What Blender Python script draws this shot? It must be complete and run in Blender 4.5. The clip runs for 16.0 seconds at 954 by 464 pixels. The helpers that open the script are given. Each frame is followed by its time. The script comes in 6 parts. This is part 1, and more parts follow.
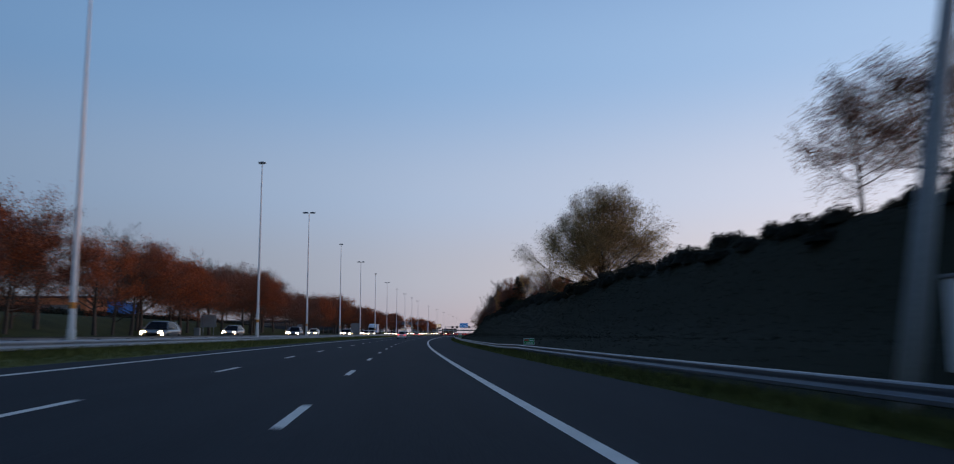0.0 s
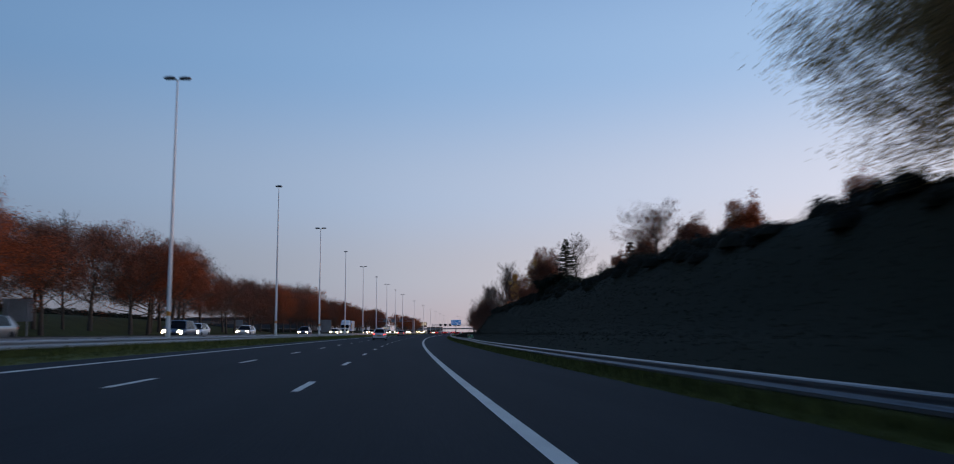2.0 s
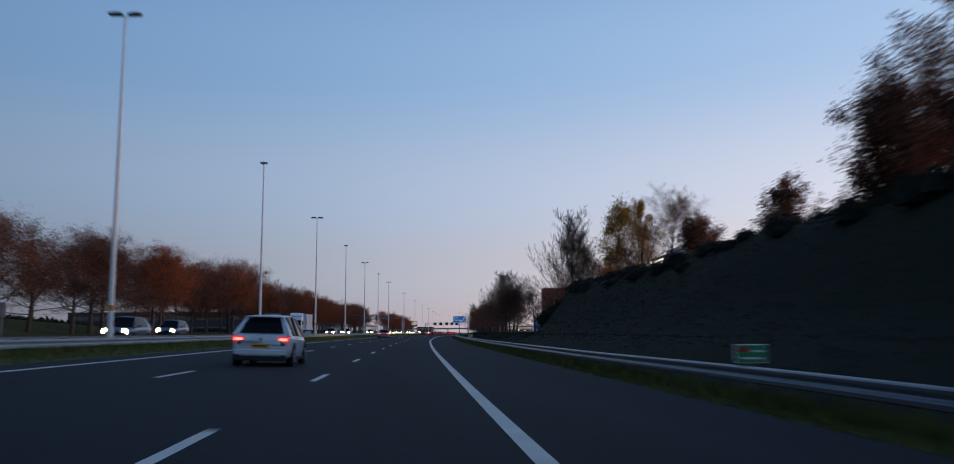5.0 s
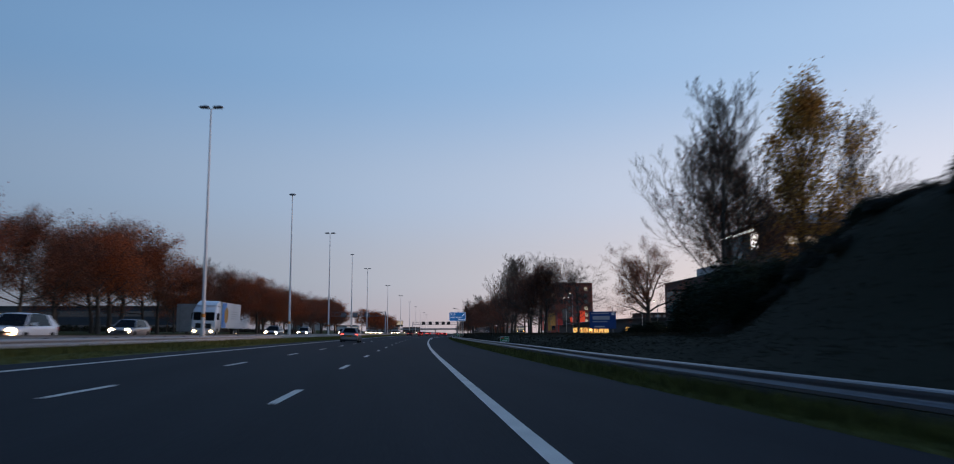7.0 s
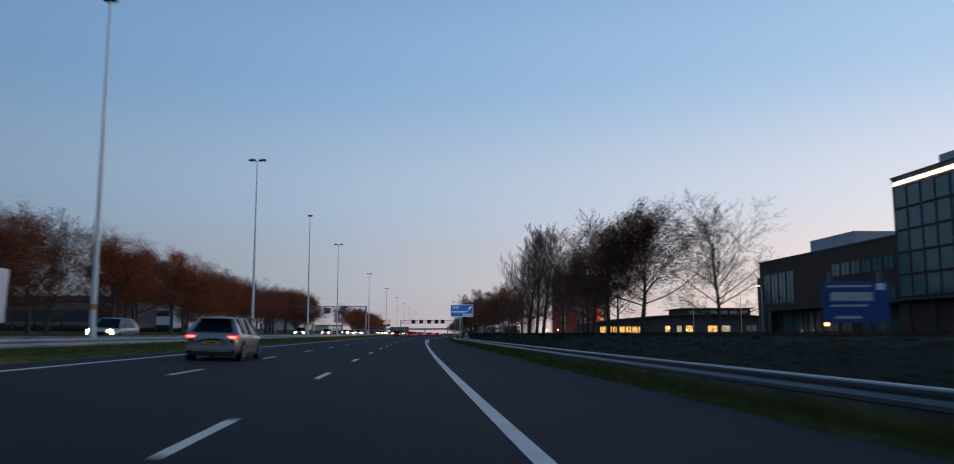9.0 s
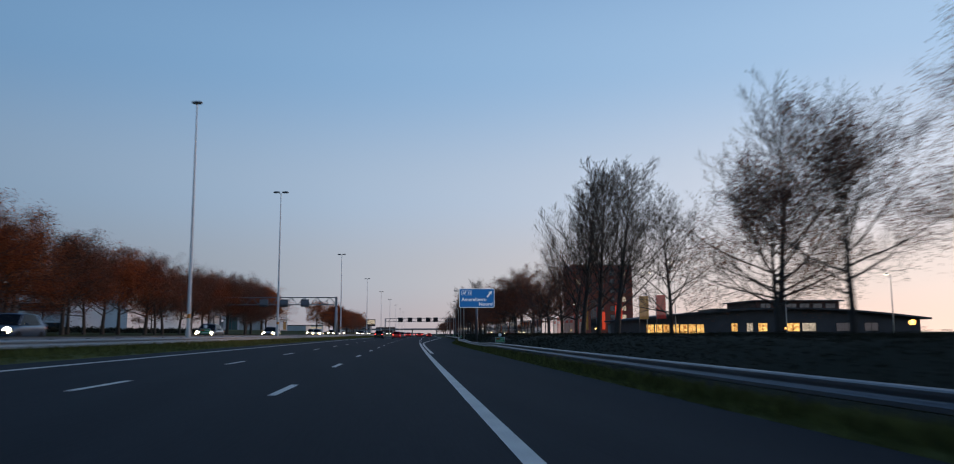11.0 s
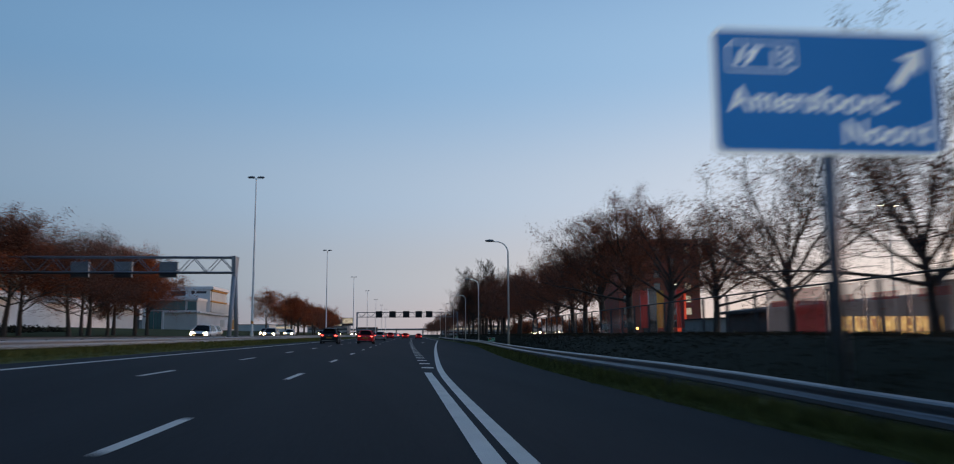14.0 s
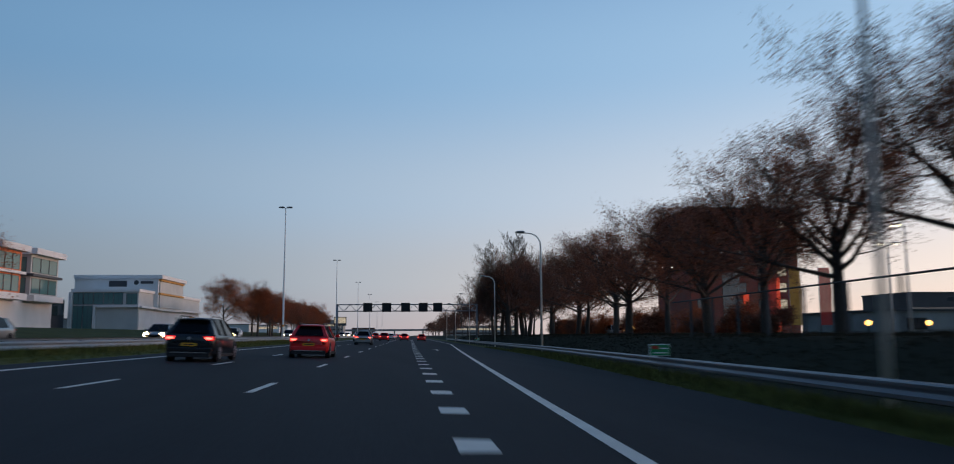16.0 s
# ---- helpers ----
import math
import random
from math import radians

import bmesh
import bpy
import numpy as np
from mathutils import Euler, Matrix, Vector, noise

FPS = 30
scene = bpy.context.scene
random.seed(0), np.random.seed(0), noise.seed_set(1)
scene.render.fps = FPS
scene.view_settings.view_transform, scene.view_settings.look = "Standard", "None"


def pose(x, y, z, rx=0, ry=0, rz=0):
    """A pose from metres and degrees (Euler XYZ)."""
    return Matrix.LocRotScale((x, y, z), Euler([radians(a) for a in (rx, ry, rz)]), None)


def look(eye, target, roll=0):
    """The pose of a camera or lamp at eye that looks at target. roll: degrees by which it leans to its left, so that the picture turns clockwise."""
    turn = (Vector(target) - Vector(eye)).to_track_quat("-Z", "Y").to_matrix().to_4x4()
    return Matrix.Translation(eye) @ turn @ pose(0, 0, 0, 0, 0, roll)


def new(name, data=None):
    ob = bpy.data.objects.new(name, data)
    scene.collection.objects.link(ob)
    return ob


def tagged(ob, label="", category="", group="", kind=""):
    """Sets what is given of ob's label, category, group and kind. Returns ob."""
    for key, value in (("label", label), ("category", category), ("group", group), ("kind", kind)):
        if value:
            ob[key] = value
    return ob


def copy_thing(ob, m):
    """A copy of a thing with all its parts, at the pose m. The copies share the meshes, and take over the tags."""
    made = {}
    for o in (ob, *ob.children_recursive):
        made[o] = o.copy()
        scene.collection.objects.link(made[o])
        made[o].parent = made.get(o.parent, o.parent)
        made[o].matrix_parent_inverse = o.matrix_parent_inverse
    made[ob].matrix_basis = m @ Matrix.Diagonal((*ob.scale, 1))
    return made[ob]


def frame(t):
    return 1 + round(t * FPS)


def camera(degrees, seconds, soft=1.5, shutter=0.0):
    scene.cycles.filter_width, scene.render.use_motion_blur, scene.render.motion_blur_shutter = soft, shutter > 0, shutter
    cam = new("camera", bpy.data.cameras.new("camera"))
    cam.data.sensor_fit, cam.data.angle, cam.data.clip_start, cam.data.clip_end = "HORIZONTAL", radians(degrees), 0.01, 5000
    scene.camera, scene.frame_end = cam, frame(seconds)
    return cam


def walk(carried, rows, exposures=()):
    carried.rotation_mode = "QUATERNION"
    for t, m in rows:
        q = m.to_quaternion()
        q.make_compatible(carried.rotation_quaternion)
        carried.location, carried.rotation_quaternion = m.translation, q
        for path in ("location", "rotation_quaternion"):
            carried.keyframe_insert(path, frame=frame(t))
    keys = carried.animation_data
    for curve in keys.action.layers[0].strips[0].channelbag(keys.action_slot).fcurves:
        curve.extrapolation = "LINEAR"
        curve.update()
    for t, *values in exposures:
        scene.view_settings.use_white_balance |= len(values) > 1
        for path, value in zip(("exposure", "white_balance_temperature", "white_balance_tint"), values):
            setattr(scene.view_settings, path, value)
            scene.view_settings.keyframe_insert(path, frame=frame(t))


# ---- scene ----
cam = camera(60.98, 16.0, soft=1.05, shutter=0.5)
PATH = [  # t, x, y, z, tilt, roll, turn
    (0.0, 0.000, 0.000, 1.114, 97.157, 0.237, -5.644),
    (0.5, 0.174, 13.639, 1.109, 97.097, 0.314, -6.012),
    (1.0, 0.416, 27.255, 1.105, 97.056, 0.385, -6.308),
    (1.5, 0.723, 40.848, 1.100, 97.041, 0.427, -6.572),
    (2.0, 1.092, 54.418, 1.096, 97.046, 0.448, -6.786),
    (2.5, 1.515, 67.964, 1.092, 97.059, 0.454, -6.930),
    (3.0, 1.982, 81.488, 1.089, 97.051, 0.453, -6.998),
    (3.5, 2.482, 94.989, 1.088, 97.033, 0.439, -7.046),
    (4.0, 3.006, 108.467, 1.087, 97.037, 0.416, -7.186),
    (4.5, 3.562, 121.922, 1.087, 97.048, 0.383, -7.363),
    (5.0, 4.158, 135.354, 1.088, 97.063, 0.344, -7.568),
    (5.5, 4.800, 148.762, 1.089, 97.080, 0.302, -7.794),
    (6.0, 5.494, 162.145, 1.090, 97.096, 0.260, -8.039),
    (6.5, 6.245, 175.503, 1.091, 97.107, 0.219, -8.301),
    (7.0, 7.057, 188.835, 1.092, 97.111, 0.184, -8.585),
    (7.5, 7.938, 202.139, 1.091, 97.119, 0.167, -8.832),
    (8.0, 8.879, 215.415, 1.091, 97.118, 0.160, -9.055),
    (8.5, 9.872, 228.664, 1.090, 97.119, 0.163, -9.229),
    (9.0, 10.912, 241.886, 1.089, 97.124, 0.180, -9.415),
    (9.5, 11.991, 255.079, 1.087, 97.129, 0.201, -9.626),
    (10.0, 13.110, 268.245, 1.086, 97.136, 0.225, -9.852),
    (10.5, 14.266, 281.382, 1.085, 97.143, 0.248, -10.084),
    (11.0, 15.461, 294.490, 1.084, 97.150, 0.268, -10.316),
    (11.5, 16.692, 307.569, 1.082, 97.158, 0.283, -10.543),
    (12.0, 17.961, 320.618, 1.081, 97.165, 0.290, -10.759),
    (12.5, 19.268, 333.636, 1.079, 97.168, 0.292, -10.961),
    (13.0, 20.617, 346.623, 1.076, 97.181, 0.293, -11.165),
    (13.5, 21.998, 359.579, 1.074, 97.186, 0.305, -11.335),
    (14.0, 23.403, 372.504, 1.071, 97.188, 0.324, -11.447),
    (14.5, 24.822, 385.400, 1.069, 97.183, 0.330, -11.501),
    (15.0, 26.248, 398.265, 1.067, 97.180, 0.332, -11.511),
    (15.5, 27.688, 411.100, 1.066, 97.207, 0.342, -11.509),
    (16.0, 29.144, 423.903, 1.064, 97.253, 0.357, -11.530),
]
walk(cam, [(t, pose(*p)) for t, *p in PATH], [(0.0, 0.06, 6600, 13), (7.0, 0.06, 6600, 11), (9.0, 0.06, 6620, 8), (12.5, 0.02, 6620, 7), (16.0, 0.04, 6580, 4)])

# ---- sky and light: dusk, the sun just down beyond the right-hand side ----
world = bpy.data.worlds.new("dusk")
scene.world = world
world.use_nodes = True
wn, wl = world.node_tree.nodes, world.node_tree.links


def math_node(kind, a, b=None):
    n = wn.new("ShaderNodeMath")
    n.operation = kind
    for i, v in enumerate((a, b)):
        if v is None:
            continue
        if isinstance(v, (int, float)):
            n.inputs[i].default_value = v
        else:
            wl.new(v, n.inputs[i])
    return n.outputs[0]


sky = wn.new("ShaderNodeTexSky")
sky.sky_type = "NISHITA"
sky.sun_disc = False
sky.sun_elevation, sky.sun_rotation = radians(1.0), radians(80)
sky.air_density, sky.dust_density, sky.ozone_density = 1.0, 0.6, 4.0
# the clear dusk gradient: lavender-pink at the skyline, blue above, paler towards the sunken sun
way = wn.new("ShaderNodeTexCoord")
axes = wn.new("ShaderNodeSeparateXYZ")
wl.new(way.outputs["Generated"], axes.inputs[0])
ramp = wn.new("ShaderNodeValToRGB")
ramp.color_ramp.interpolation = "EASE"
ramp.color_ramp.elements[0].position, ramp.color_ramp.elements[0].color = 0.0, (0.335, 0.312, 0.362, 1)
ramp.color_ramp.elements[1].position, ramp.color_ramp.elements[1].color = 1.0, (0.05, 0.11, 0.27, 1)
for pos, col in ((0.07, (0.340, 0.366, 0.432)), (0.17, (0.312, 0.397, 0.527)), (0.32, (0.202, 0.338, 0.530)), (0.5, (0.133, 0.248, 0.445))):
    ramp.color_ramp.elements.new(pos).color = (*col, 1)
wl.new(axes.outputs[2], ramp.inputs[0])
sunward = math_node("ADD", math_node("MULTIPLY", axes.outputs[0], 0.985), math_node("MULTIPLY", axes.outputs[1], 0.17))
low = math_node("POWER", 2.718, math_node("MULTIPLY", math_node("MAXIMUM", axes.outputs[2], 0.0), -7.0))
away = math_node("MINIMUM", math_node("MAXIMUM", math_node("SUBTRACT", 0.2, sunward), 0.0), 0.6)
shade = math_node("SUBTRACT", 1.0, math_node("MULTIPLY", math_node("MULTIPLY", low, away), 0.85))
gain = math_node("MULTIPLY", math_node("ADD", math_node("MULTIPLY", sunward, 0.55), 1.06), shade)
lit = wn.new("ShaderNodeVectorMath")
lit.operation = "SCALE"
wl.new(ramp.outputs[0], lit.inputs[0])
wl.new(gain, lit.inputs["Scale"])
# away from the sunset the sky turns a cooler blue
turn = math_node("SUBTRACT", math_node("MINIMUM", math_node("MAXIMUM", sunward, -0.4), 0.7), 0.27)
tone = wn.new("ShaderNodeCombineXYZ")
for channel, slope in enumerate((0.30, 0.10, -0.04)):
    wl.new(math_node("ADD", math_node("MULTIPLY", turn, slope), 1.0), tone.inputs[channel])
cool = wn.new("ShaderNodeVectorMath")
cool.operation = "MULTIPLY"
wl.new(lit.outputs[0], cool.inputs[0])
wl.new(tone.outputs[0], cool.inputs[1])
glow = math_node("MULTIPLY", math_node("POWER", math_node("MAXIMUM", sunward, 0.0), 2.0), low)
warm = wn.new("ShaderNodeVectorMath")
warm.operation = "SCALE"
warm.inputs[0].default_value = (0.96, 0.55, 0.27)
wl.new(glow, warm.inputs["Scale"])
total = wn.new("ShaderNodeVectorMath")
wl.new(cool.outputs[0], total.inputs[0])
wl.new(warm.outputs[0], total.inputs[1])
faint = wn.new("ShaderNodeVectorMath")
faint.operation = "SCALE"
faint.inputs["Scale"].default_value = 0.02
wl.new(sky.outputs[0], faint.inputs[0])
both = wn.new("ShaderNodeVectorMath")
wl.new(total.outputs[0], both.inputs[0])
wl.new(faint.outputs[0], both.inputs[1])
wl.new(both.outputs[0], wn["Background"].inputs[0])
wn["Background"].inputs[1].default_value = 1.0
sun = new("sun", bpy.data.lights.new("sun", "SUN"))
sun.data.energy, sun.data.angle, sun.data.color = 1.3, radians(14), (1.0, 0.62, 0.48)
sun.matrix_world = look((200, 35, 12), (0, 0, 0))
scene.view_settings.exposure = 0.0

# The road is a gentle right-hand bend: s metres along it, e metres to the right of it.
BEND, EASE, BEND_END = 0.000401209, -6.7594e-07, 560.0
FALL = 0.03427  # crossfall: the left side lies higher


def heading(s):
    u = min(s, BEND_END)
    return BEND * u + 0.5 * EASE * u * u


def at(s, e, z=0.0):
    u = min(s, BEND_END)
    a = heading(u)
    x = BEND * u * u / 2 + EASE * u**3 / 6
    y = u - BEND * BEND * u**3 / 6
    if s > u:
        x, y = x + (s - u) * math.sin(a), y + (s - u) * math.cos(a)
    return Vector((x + e * math.cos(a), y - e * math.sin(a), z))


def place(s, e, z=0.0, turn=0.0):
    """A pose on the road's grid: local y runs ahead, local x to the right."""
    p = at(s, e, z)
    return Matrix.Translation(p) @ Matrix.Rotation(-heading(s) + radians(turn), 4, "Z")


def smooth(a, b, x):
    t = max(0.0, min(1.0, (x - a) / (b - a)))
    return t * t * (3 - 2 * t)


def rail_e(s):
    """Where the right-hand guard rail stands."""
    return 7.25 + 4.0 * smooth(392, 494, s)


def edge_e(s):
    """The asphalt's right-hand border."""
    return rail_e(s) - 0.95


def ramp_e(s):
    """The right-hand edge line of the slip lane."""
    u = s - 398
    return 2.39 + 0.0362 * min(150.0, 0.5 * (u + math.sqrt(u * u + 36)))


def line_r(s):
    """The right-hand edge line of the main lanes."""
    return 2.10 - 0.125 * smooth(15, 80, s) + 0.05 * (smooth(140, 170, s) - smooth(215, 240, s)) + 0.115 * smooth(255, 335, s)


def spread(e, rows):
    for (a, za), (b, zb) in zip(rows, rows[1:]):
        if e <= b:
            t = max(0.0, (e - a) / (b - a))
            t = t * t * (3 - 2 * t)
            return za + (zb - za) * t
    return rows[-1][1]


def height(s, e):
    """Height of the ground."""
    if e < -29.0:
        bank = 1.0 - smooth(180, 300, s)
        far = smooth(470, 540, s)
        return spread(e, [(-140, 2.0), (-62, 2.0 + 3.2 * bank + 0.8 * far), (-44, 1.4 + 2.3 * bank + 0.6 * far), (-33, 1.1), (-29, 0.99)])
    edge = edge_e(s)
    if e <= edge:
        return -FALL * e
    base = -FALL * edge
    r = rail_e(s)
    if e < r + 1.2:
        return base - 0.02 * (e - edge)
    wave = 0.35 * noise.noise((s * 0.05, 3.1, 0.7)) + 0.26 * noise.noise((s * 0.21, 1.7, 2.0)) + 0.12 * noise.noise((s * 0.62, 5.1, 0.4))
    mound = 1.0 - smooth(214, 229, s + 2.2 * max(0.0, 16.3 - e))
    top = 5.25 + wave
    hill = spread(e, [(r + 1.2, base - 0.05), (r + 3.4, base + 1.1), (16.3, top), (19.5, top + 0.1), (30, 0.6), (60, 0.4), (3000, 0.0)])
    berm = spread(e, [(r + 1.2, base - 0.05), (r + 6.0, 0.95 + 0.25 * wave), (r + 9.0, 0.95), (r + 15, 0.6), (60, 0.4), (3000, 0.0)])
    return mound * hill + (1 - mound) * berm


# ---- making meshes ----
def mesh(name, verts, faces, mats, slots=None, shade=False):
    me = bpy.data.meshes.new(name)
    me.from_pydata([tuple(v) for v in verts], [], faces)
    for m in mats if isinstance(mats, (list, tuple)) else [mats]:
        me.materials.append(m)
    if slots is not None:
        me.polygons.foreach_set("material_index", slots)
    if shade:
        me.polygons.foreach_set("use_smooth", [True] * len(me.polygons))
    me.update()
    return me


def thing(name, m, label, category, group="", kind=""):
    ob = new(name)
    ob.empty_display_size = 0.3
    ob.matrix_world = m
    return tagged(ob, label, category, group, kind)


def part(name, bm, material, parent, label="", smooth_faces=False):
    """Links a bmesh as one mesh object under a thing or a part."""
    me = bpy.data.meshes.new(name)
    bm.normal_update()
    bm.to_mesh(me)
    bm.free()
    me.materials.append(material)
    if smooth_faces:
        me.polygons.foreach_set("use_smooth", [True] * len(me.polygons))
    ob = new(name, me)
    ob.parent = parent
    return tagged(ob, label)


def piece(name, me, parent, m=None, label=""):
    ob = new(name, me)
    ob.parent = parent
    if m is not None:
        ob.matrix_basis = m
    return tagged(ob, label)


def box(x0, x1, y0, y1, z0, z1, bevel=0.0, bm=None):
    fresh = bmesh.new()
    v = [fresh.verts.new(p) for p in ((x0, y0, z0), (x1, y0, z0), (x1, y1, z0), (x0, y1, z0), (x0, y0, z1), (x1, y0, z1), (x1, y1, z1), (x0, y1, z1))]
    for f in ((3, 2, 1, 0), (4, 5, 6, 7), (0, 1, 5, 4), (1, 2, 6, 5), (2, 3, 7, 6), (3, 0, 4, 7)):
        fresh.faces.new([v[i] for i in f])
    if bevel:
        bmesh.ops.bevel(fresh, geom=fresh.edges[:], offset=bevel, segments=2, profile=0.5, affect="EDGES")
    if bm is None:
        return fresh
    tmp = bpy.data.meshes.new("tmp")
    fresh.to_mesh(tmp)
    fresh.free()
    bm.from_mesh(tmp)
    bpy.data.meshes.remove(tmp)
    return bm


def tube(points, radii, sides=10, bm=None, cap=True):
    """A round bar through the points."""
    bm = bm or bmesh.new()
    rings = []
    pts = [Vector(p) for p in points]
    if not isinstance(radii, (list, tuple)):
        radii = [radii] * len(pts)
    ref = None
    for i, p in enumerate(pts):
        d = (pts[min(i + 1, len(pts) - 1)] - pts[max(i - 1, 0)]).normalized()
        if ref is None or abs(ref.dot(d)) > 0.95:
            ref = Vector((1, 0, 0)) if abs(d.x) < 0.8 else Vector((0, 1, 0))
        u = d.cross(ref).normalized()
        v = d.cross(u)
        rings.append([bm.verts.new(p + radii[i] * (math.cos(k * math.tau / sides) * u + math.sin(k * math.tau / sides) * v)) for k in range(sides)])
    for a, b in zip(rings, rings[1:]):
        for k in range(sides):
            bm.faces.new((a[k], a[(k + 1) % sides], b[(k + 1) % sides], b[k]))
    if cap:
        bm.faces.new(rings[0][::-1])
        bm.faces.new(rings[-1])
    bmesh.ops.recalc_face_normals(bm, faces=bm.faces[:])
    return bm


def loft(sections, closed=True, cap=True):
    """A skin through sections with the same number of points."""
    bm = bmesh.new()
    rows = [[bm.verts.new(p) for p in sec] for sec in sections]
    n = len(rows[0])
    for a, b in zip(rows, rows[1:]):
        for k in range(n if closed else n - 1):
            bm.faces.new((a[k], a[(k + 1) % n], b[(k + 1) % n], b[k]))
    if cap and closed:
        bm.faces.new(rows[0][::-1])
        bm.faces.new(rows[-1])
    bmesh.ops.recalc_face_normals(bm, faces=bm.faces[:])
    return bm


def disc(radius, depth, sides=20, bm=None, axis="X", centre=(0, 0, 0), bevel=0.0):
    bm = bm or bmesh.new()
    turn = {"X": Matrix.Rotation(math.pi / 2, 4, "Y"), "Y": Matrix.Rotation(math.pi / 2, 4, "X"), "Z": Matrix.Identity(4)}[axis]
    made = bmesh.ops.create_cone(bm, cap_ends=True, segments=sides, radius1=radius, radius2=radius, depth=depth, matrix=Matrix.Translation(centre) @ turn)
    if bevel:
        edges = {e for v in made["verts"] for e in v.link_edges if len(e.link_faces) == 2 and any(len(f.verts) > 4 for f in e.link_faces)}
        bmesh.ops.bevel(bm, geom=list(edges), offset=bevel, segments=2, profile=0.5, affect="EDGES")
    return bm

# ---- materials ----
def nodes_of(name):
    m = bpy.data.materials.new(name)
    m.use_nodes = True
    nt = m.node_tree
    return m, nt, nt.nodes, nt.links, nt.nodes["Principled BSDF"]


def surface(name, dark, light, scale=2.0, fine=30.0, rough=0.8, bump=0.2, metal=0.0, island=0.0, each=0.0, spec=0.4, stretch=(1, 1, 1), coat=0.0):
    """A weathered surface: colour between dark and light at two scales, with fine relief."""
    m, nt, n, l, p = nodes_of(name)
    co = n.new("ShaderNodeTexCoord")
    mp = n.new("ShaderNodeMapping")
    mp.inputs["Scale"].default_value = stretch
    l.new(co.outputs["Object"], mp.inputs["Vector"])
    big, small = n.new("ShaderNodeTexNoise"), n.new("ShaderNodeTexNoise")
    big.inputs["Scale"].default_value, big.inputs["Detail"].default_value = scale, 5
    small.inputs["Scale"].default_value, small.inputs["Detail"].default_value = fine, 4
    l.new(mp.outputs[0], big.inputs["Vector"])
    l.new(mp.outputs[0], small.inputs["Vector"])
    mix = n.new("ShaderNodeMath")
    mix.operation = "MULTIPLY_ADD"
    mix.inputs[1].default_value, mix.inputs[2].default_value = 0.45, 0.0
    l.new(small.outputs["Fac"], mix.inputs[0])
    add = n.new("ShaderNodeMath")
    add.operation = "MULTIPLY_ADD"
    add.inputs[1].default_value = 0.55
    l.new(big.outputs["Fac"], add.inputs[0])
    l.new(mix.outputs[0], add.inputs[2])
    last = add
    for on, kind, out in ((island, "ShaderNodeNewGeometry", "Random Per Island"), (each, "ShaderNodeObjectInfo", "Random")):
        if on:
            src = n.new(kind)
            more = n.new("ShaderNodeMath")
            more.operation = "MULTIPLY_ADD"
            more.inputs[1].default_value = on
            l.new(src.outputs[out], more.inputs[0])
            sub = n.new("ShaderNodeMath")
            sub.operation = "SUBTRACT"
            sub.inputs[1].default_value = on / 2
            l.new(last.outputs[0], sub.inputs[0])
            l.new(sub.outputs[0], more.inputs[2])
            last = more
    ramp = n.new("ShaderNodeValToRGB")
    ramp.color_ramp.elements[0].position, ramp.color_ramp.elements[1].position = 0.3, 0.7
    ramp.color_ramp.elements[0].color, ramp.color_ramp.elements[1].color = (*dark, 1), (*light, 1)
    l.new(last.outputs[0], ramp.inputs[0])
    l.new(ramp.outputs[0], p.inputs["Base Color"])
    p.inputs["Roughness"].default_value, p.inputs["Metallic"].default_value = rough, metal
    p.inputs["Specular IOR Level"].default_value = spec
    p.inputs["Coat Weight"].default_value = coat
    if bump:
        b = n.new("ShaderNodeBump")
        b.inputs["Strength"].default_value, b.inputs["Distance"].default_value = bump, 0.02
        l.new(small.outputs["Fac"], b.inputs["Height"])
        l.new(b.outputs[0], p.inputs["Normal"])
    return m


def lamp_glow(name, colour, strength):
    m, nt, n, l, p = nodes_of(name)
    p.inputs["Base Color"].default_value = (*colour, 1)
    p.inputs["Emission Color"].default_value = (*colour, 1)
    p.inputs["Emission Strength"].default_value = strength
    p.inputs["Roughness"].default_value = 0.3
    return m


def room_glow(name, dark, light, strength):
    """A lit room behind its window: bright lamps and shelves, dimmer between."""
    m, nt, n, l, p = nodes_of(name)
    co, mp, nz, ramp = n.new("ShaderNodeTexCoord"), n.new("ShaderNodeMapping"), n.new("ShaderNodeTexVoronoi"), n.new("ShaderNodeValToRGB")
    mp.inputs["Scale"].default_value = (1.6, 1.6, 2.4)
    nz.inputs["Scale"].default_value = 1.3
    nz.distance = "CHEBYCHEV"
    l.new(co.outputs["Object"], mp.inputs["Vector"])
    l.new(mp.outputs[0], nz.inputs["Vector"])
    ramp.color_ramp.elements[0].position, ramp.color_ramp.elements[1].position = 0.15, 0.85
    ramp.color_ramp.elements[0].color, ramp.color_ramp.elements[1].color = (*dark, 1), (*light, 1)
    l.new(nz.outputs["Color"], ramp.inputs[0])
    l.new(ramp.outputs[0], p.inputs["Emission Color"])
    p.inputs["Emission Strength"].default_value = strength
    p.inputs["Base Color"].default_value = (*dark, 1)
    p.inputs["Roughness"].default_value = 0.25
    return m


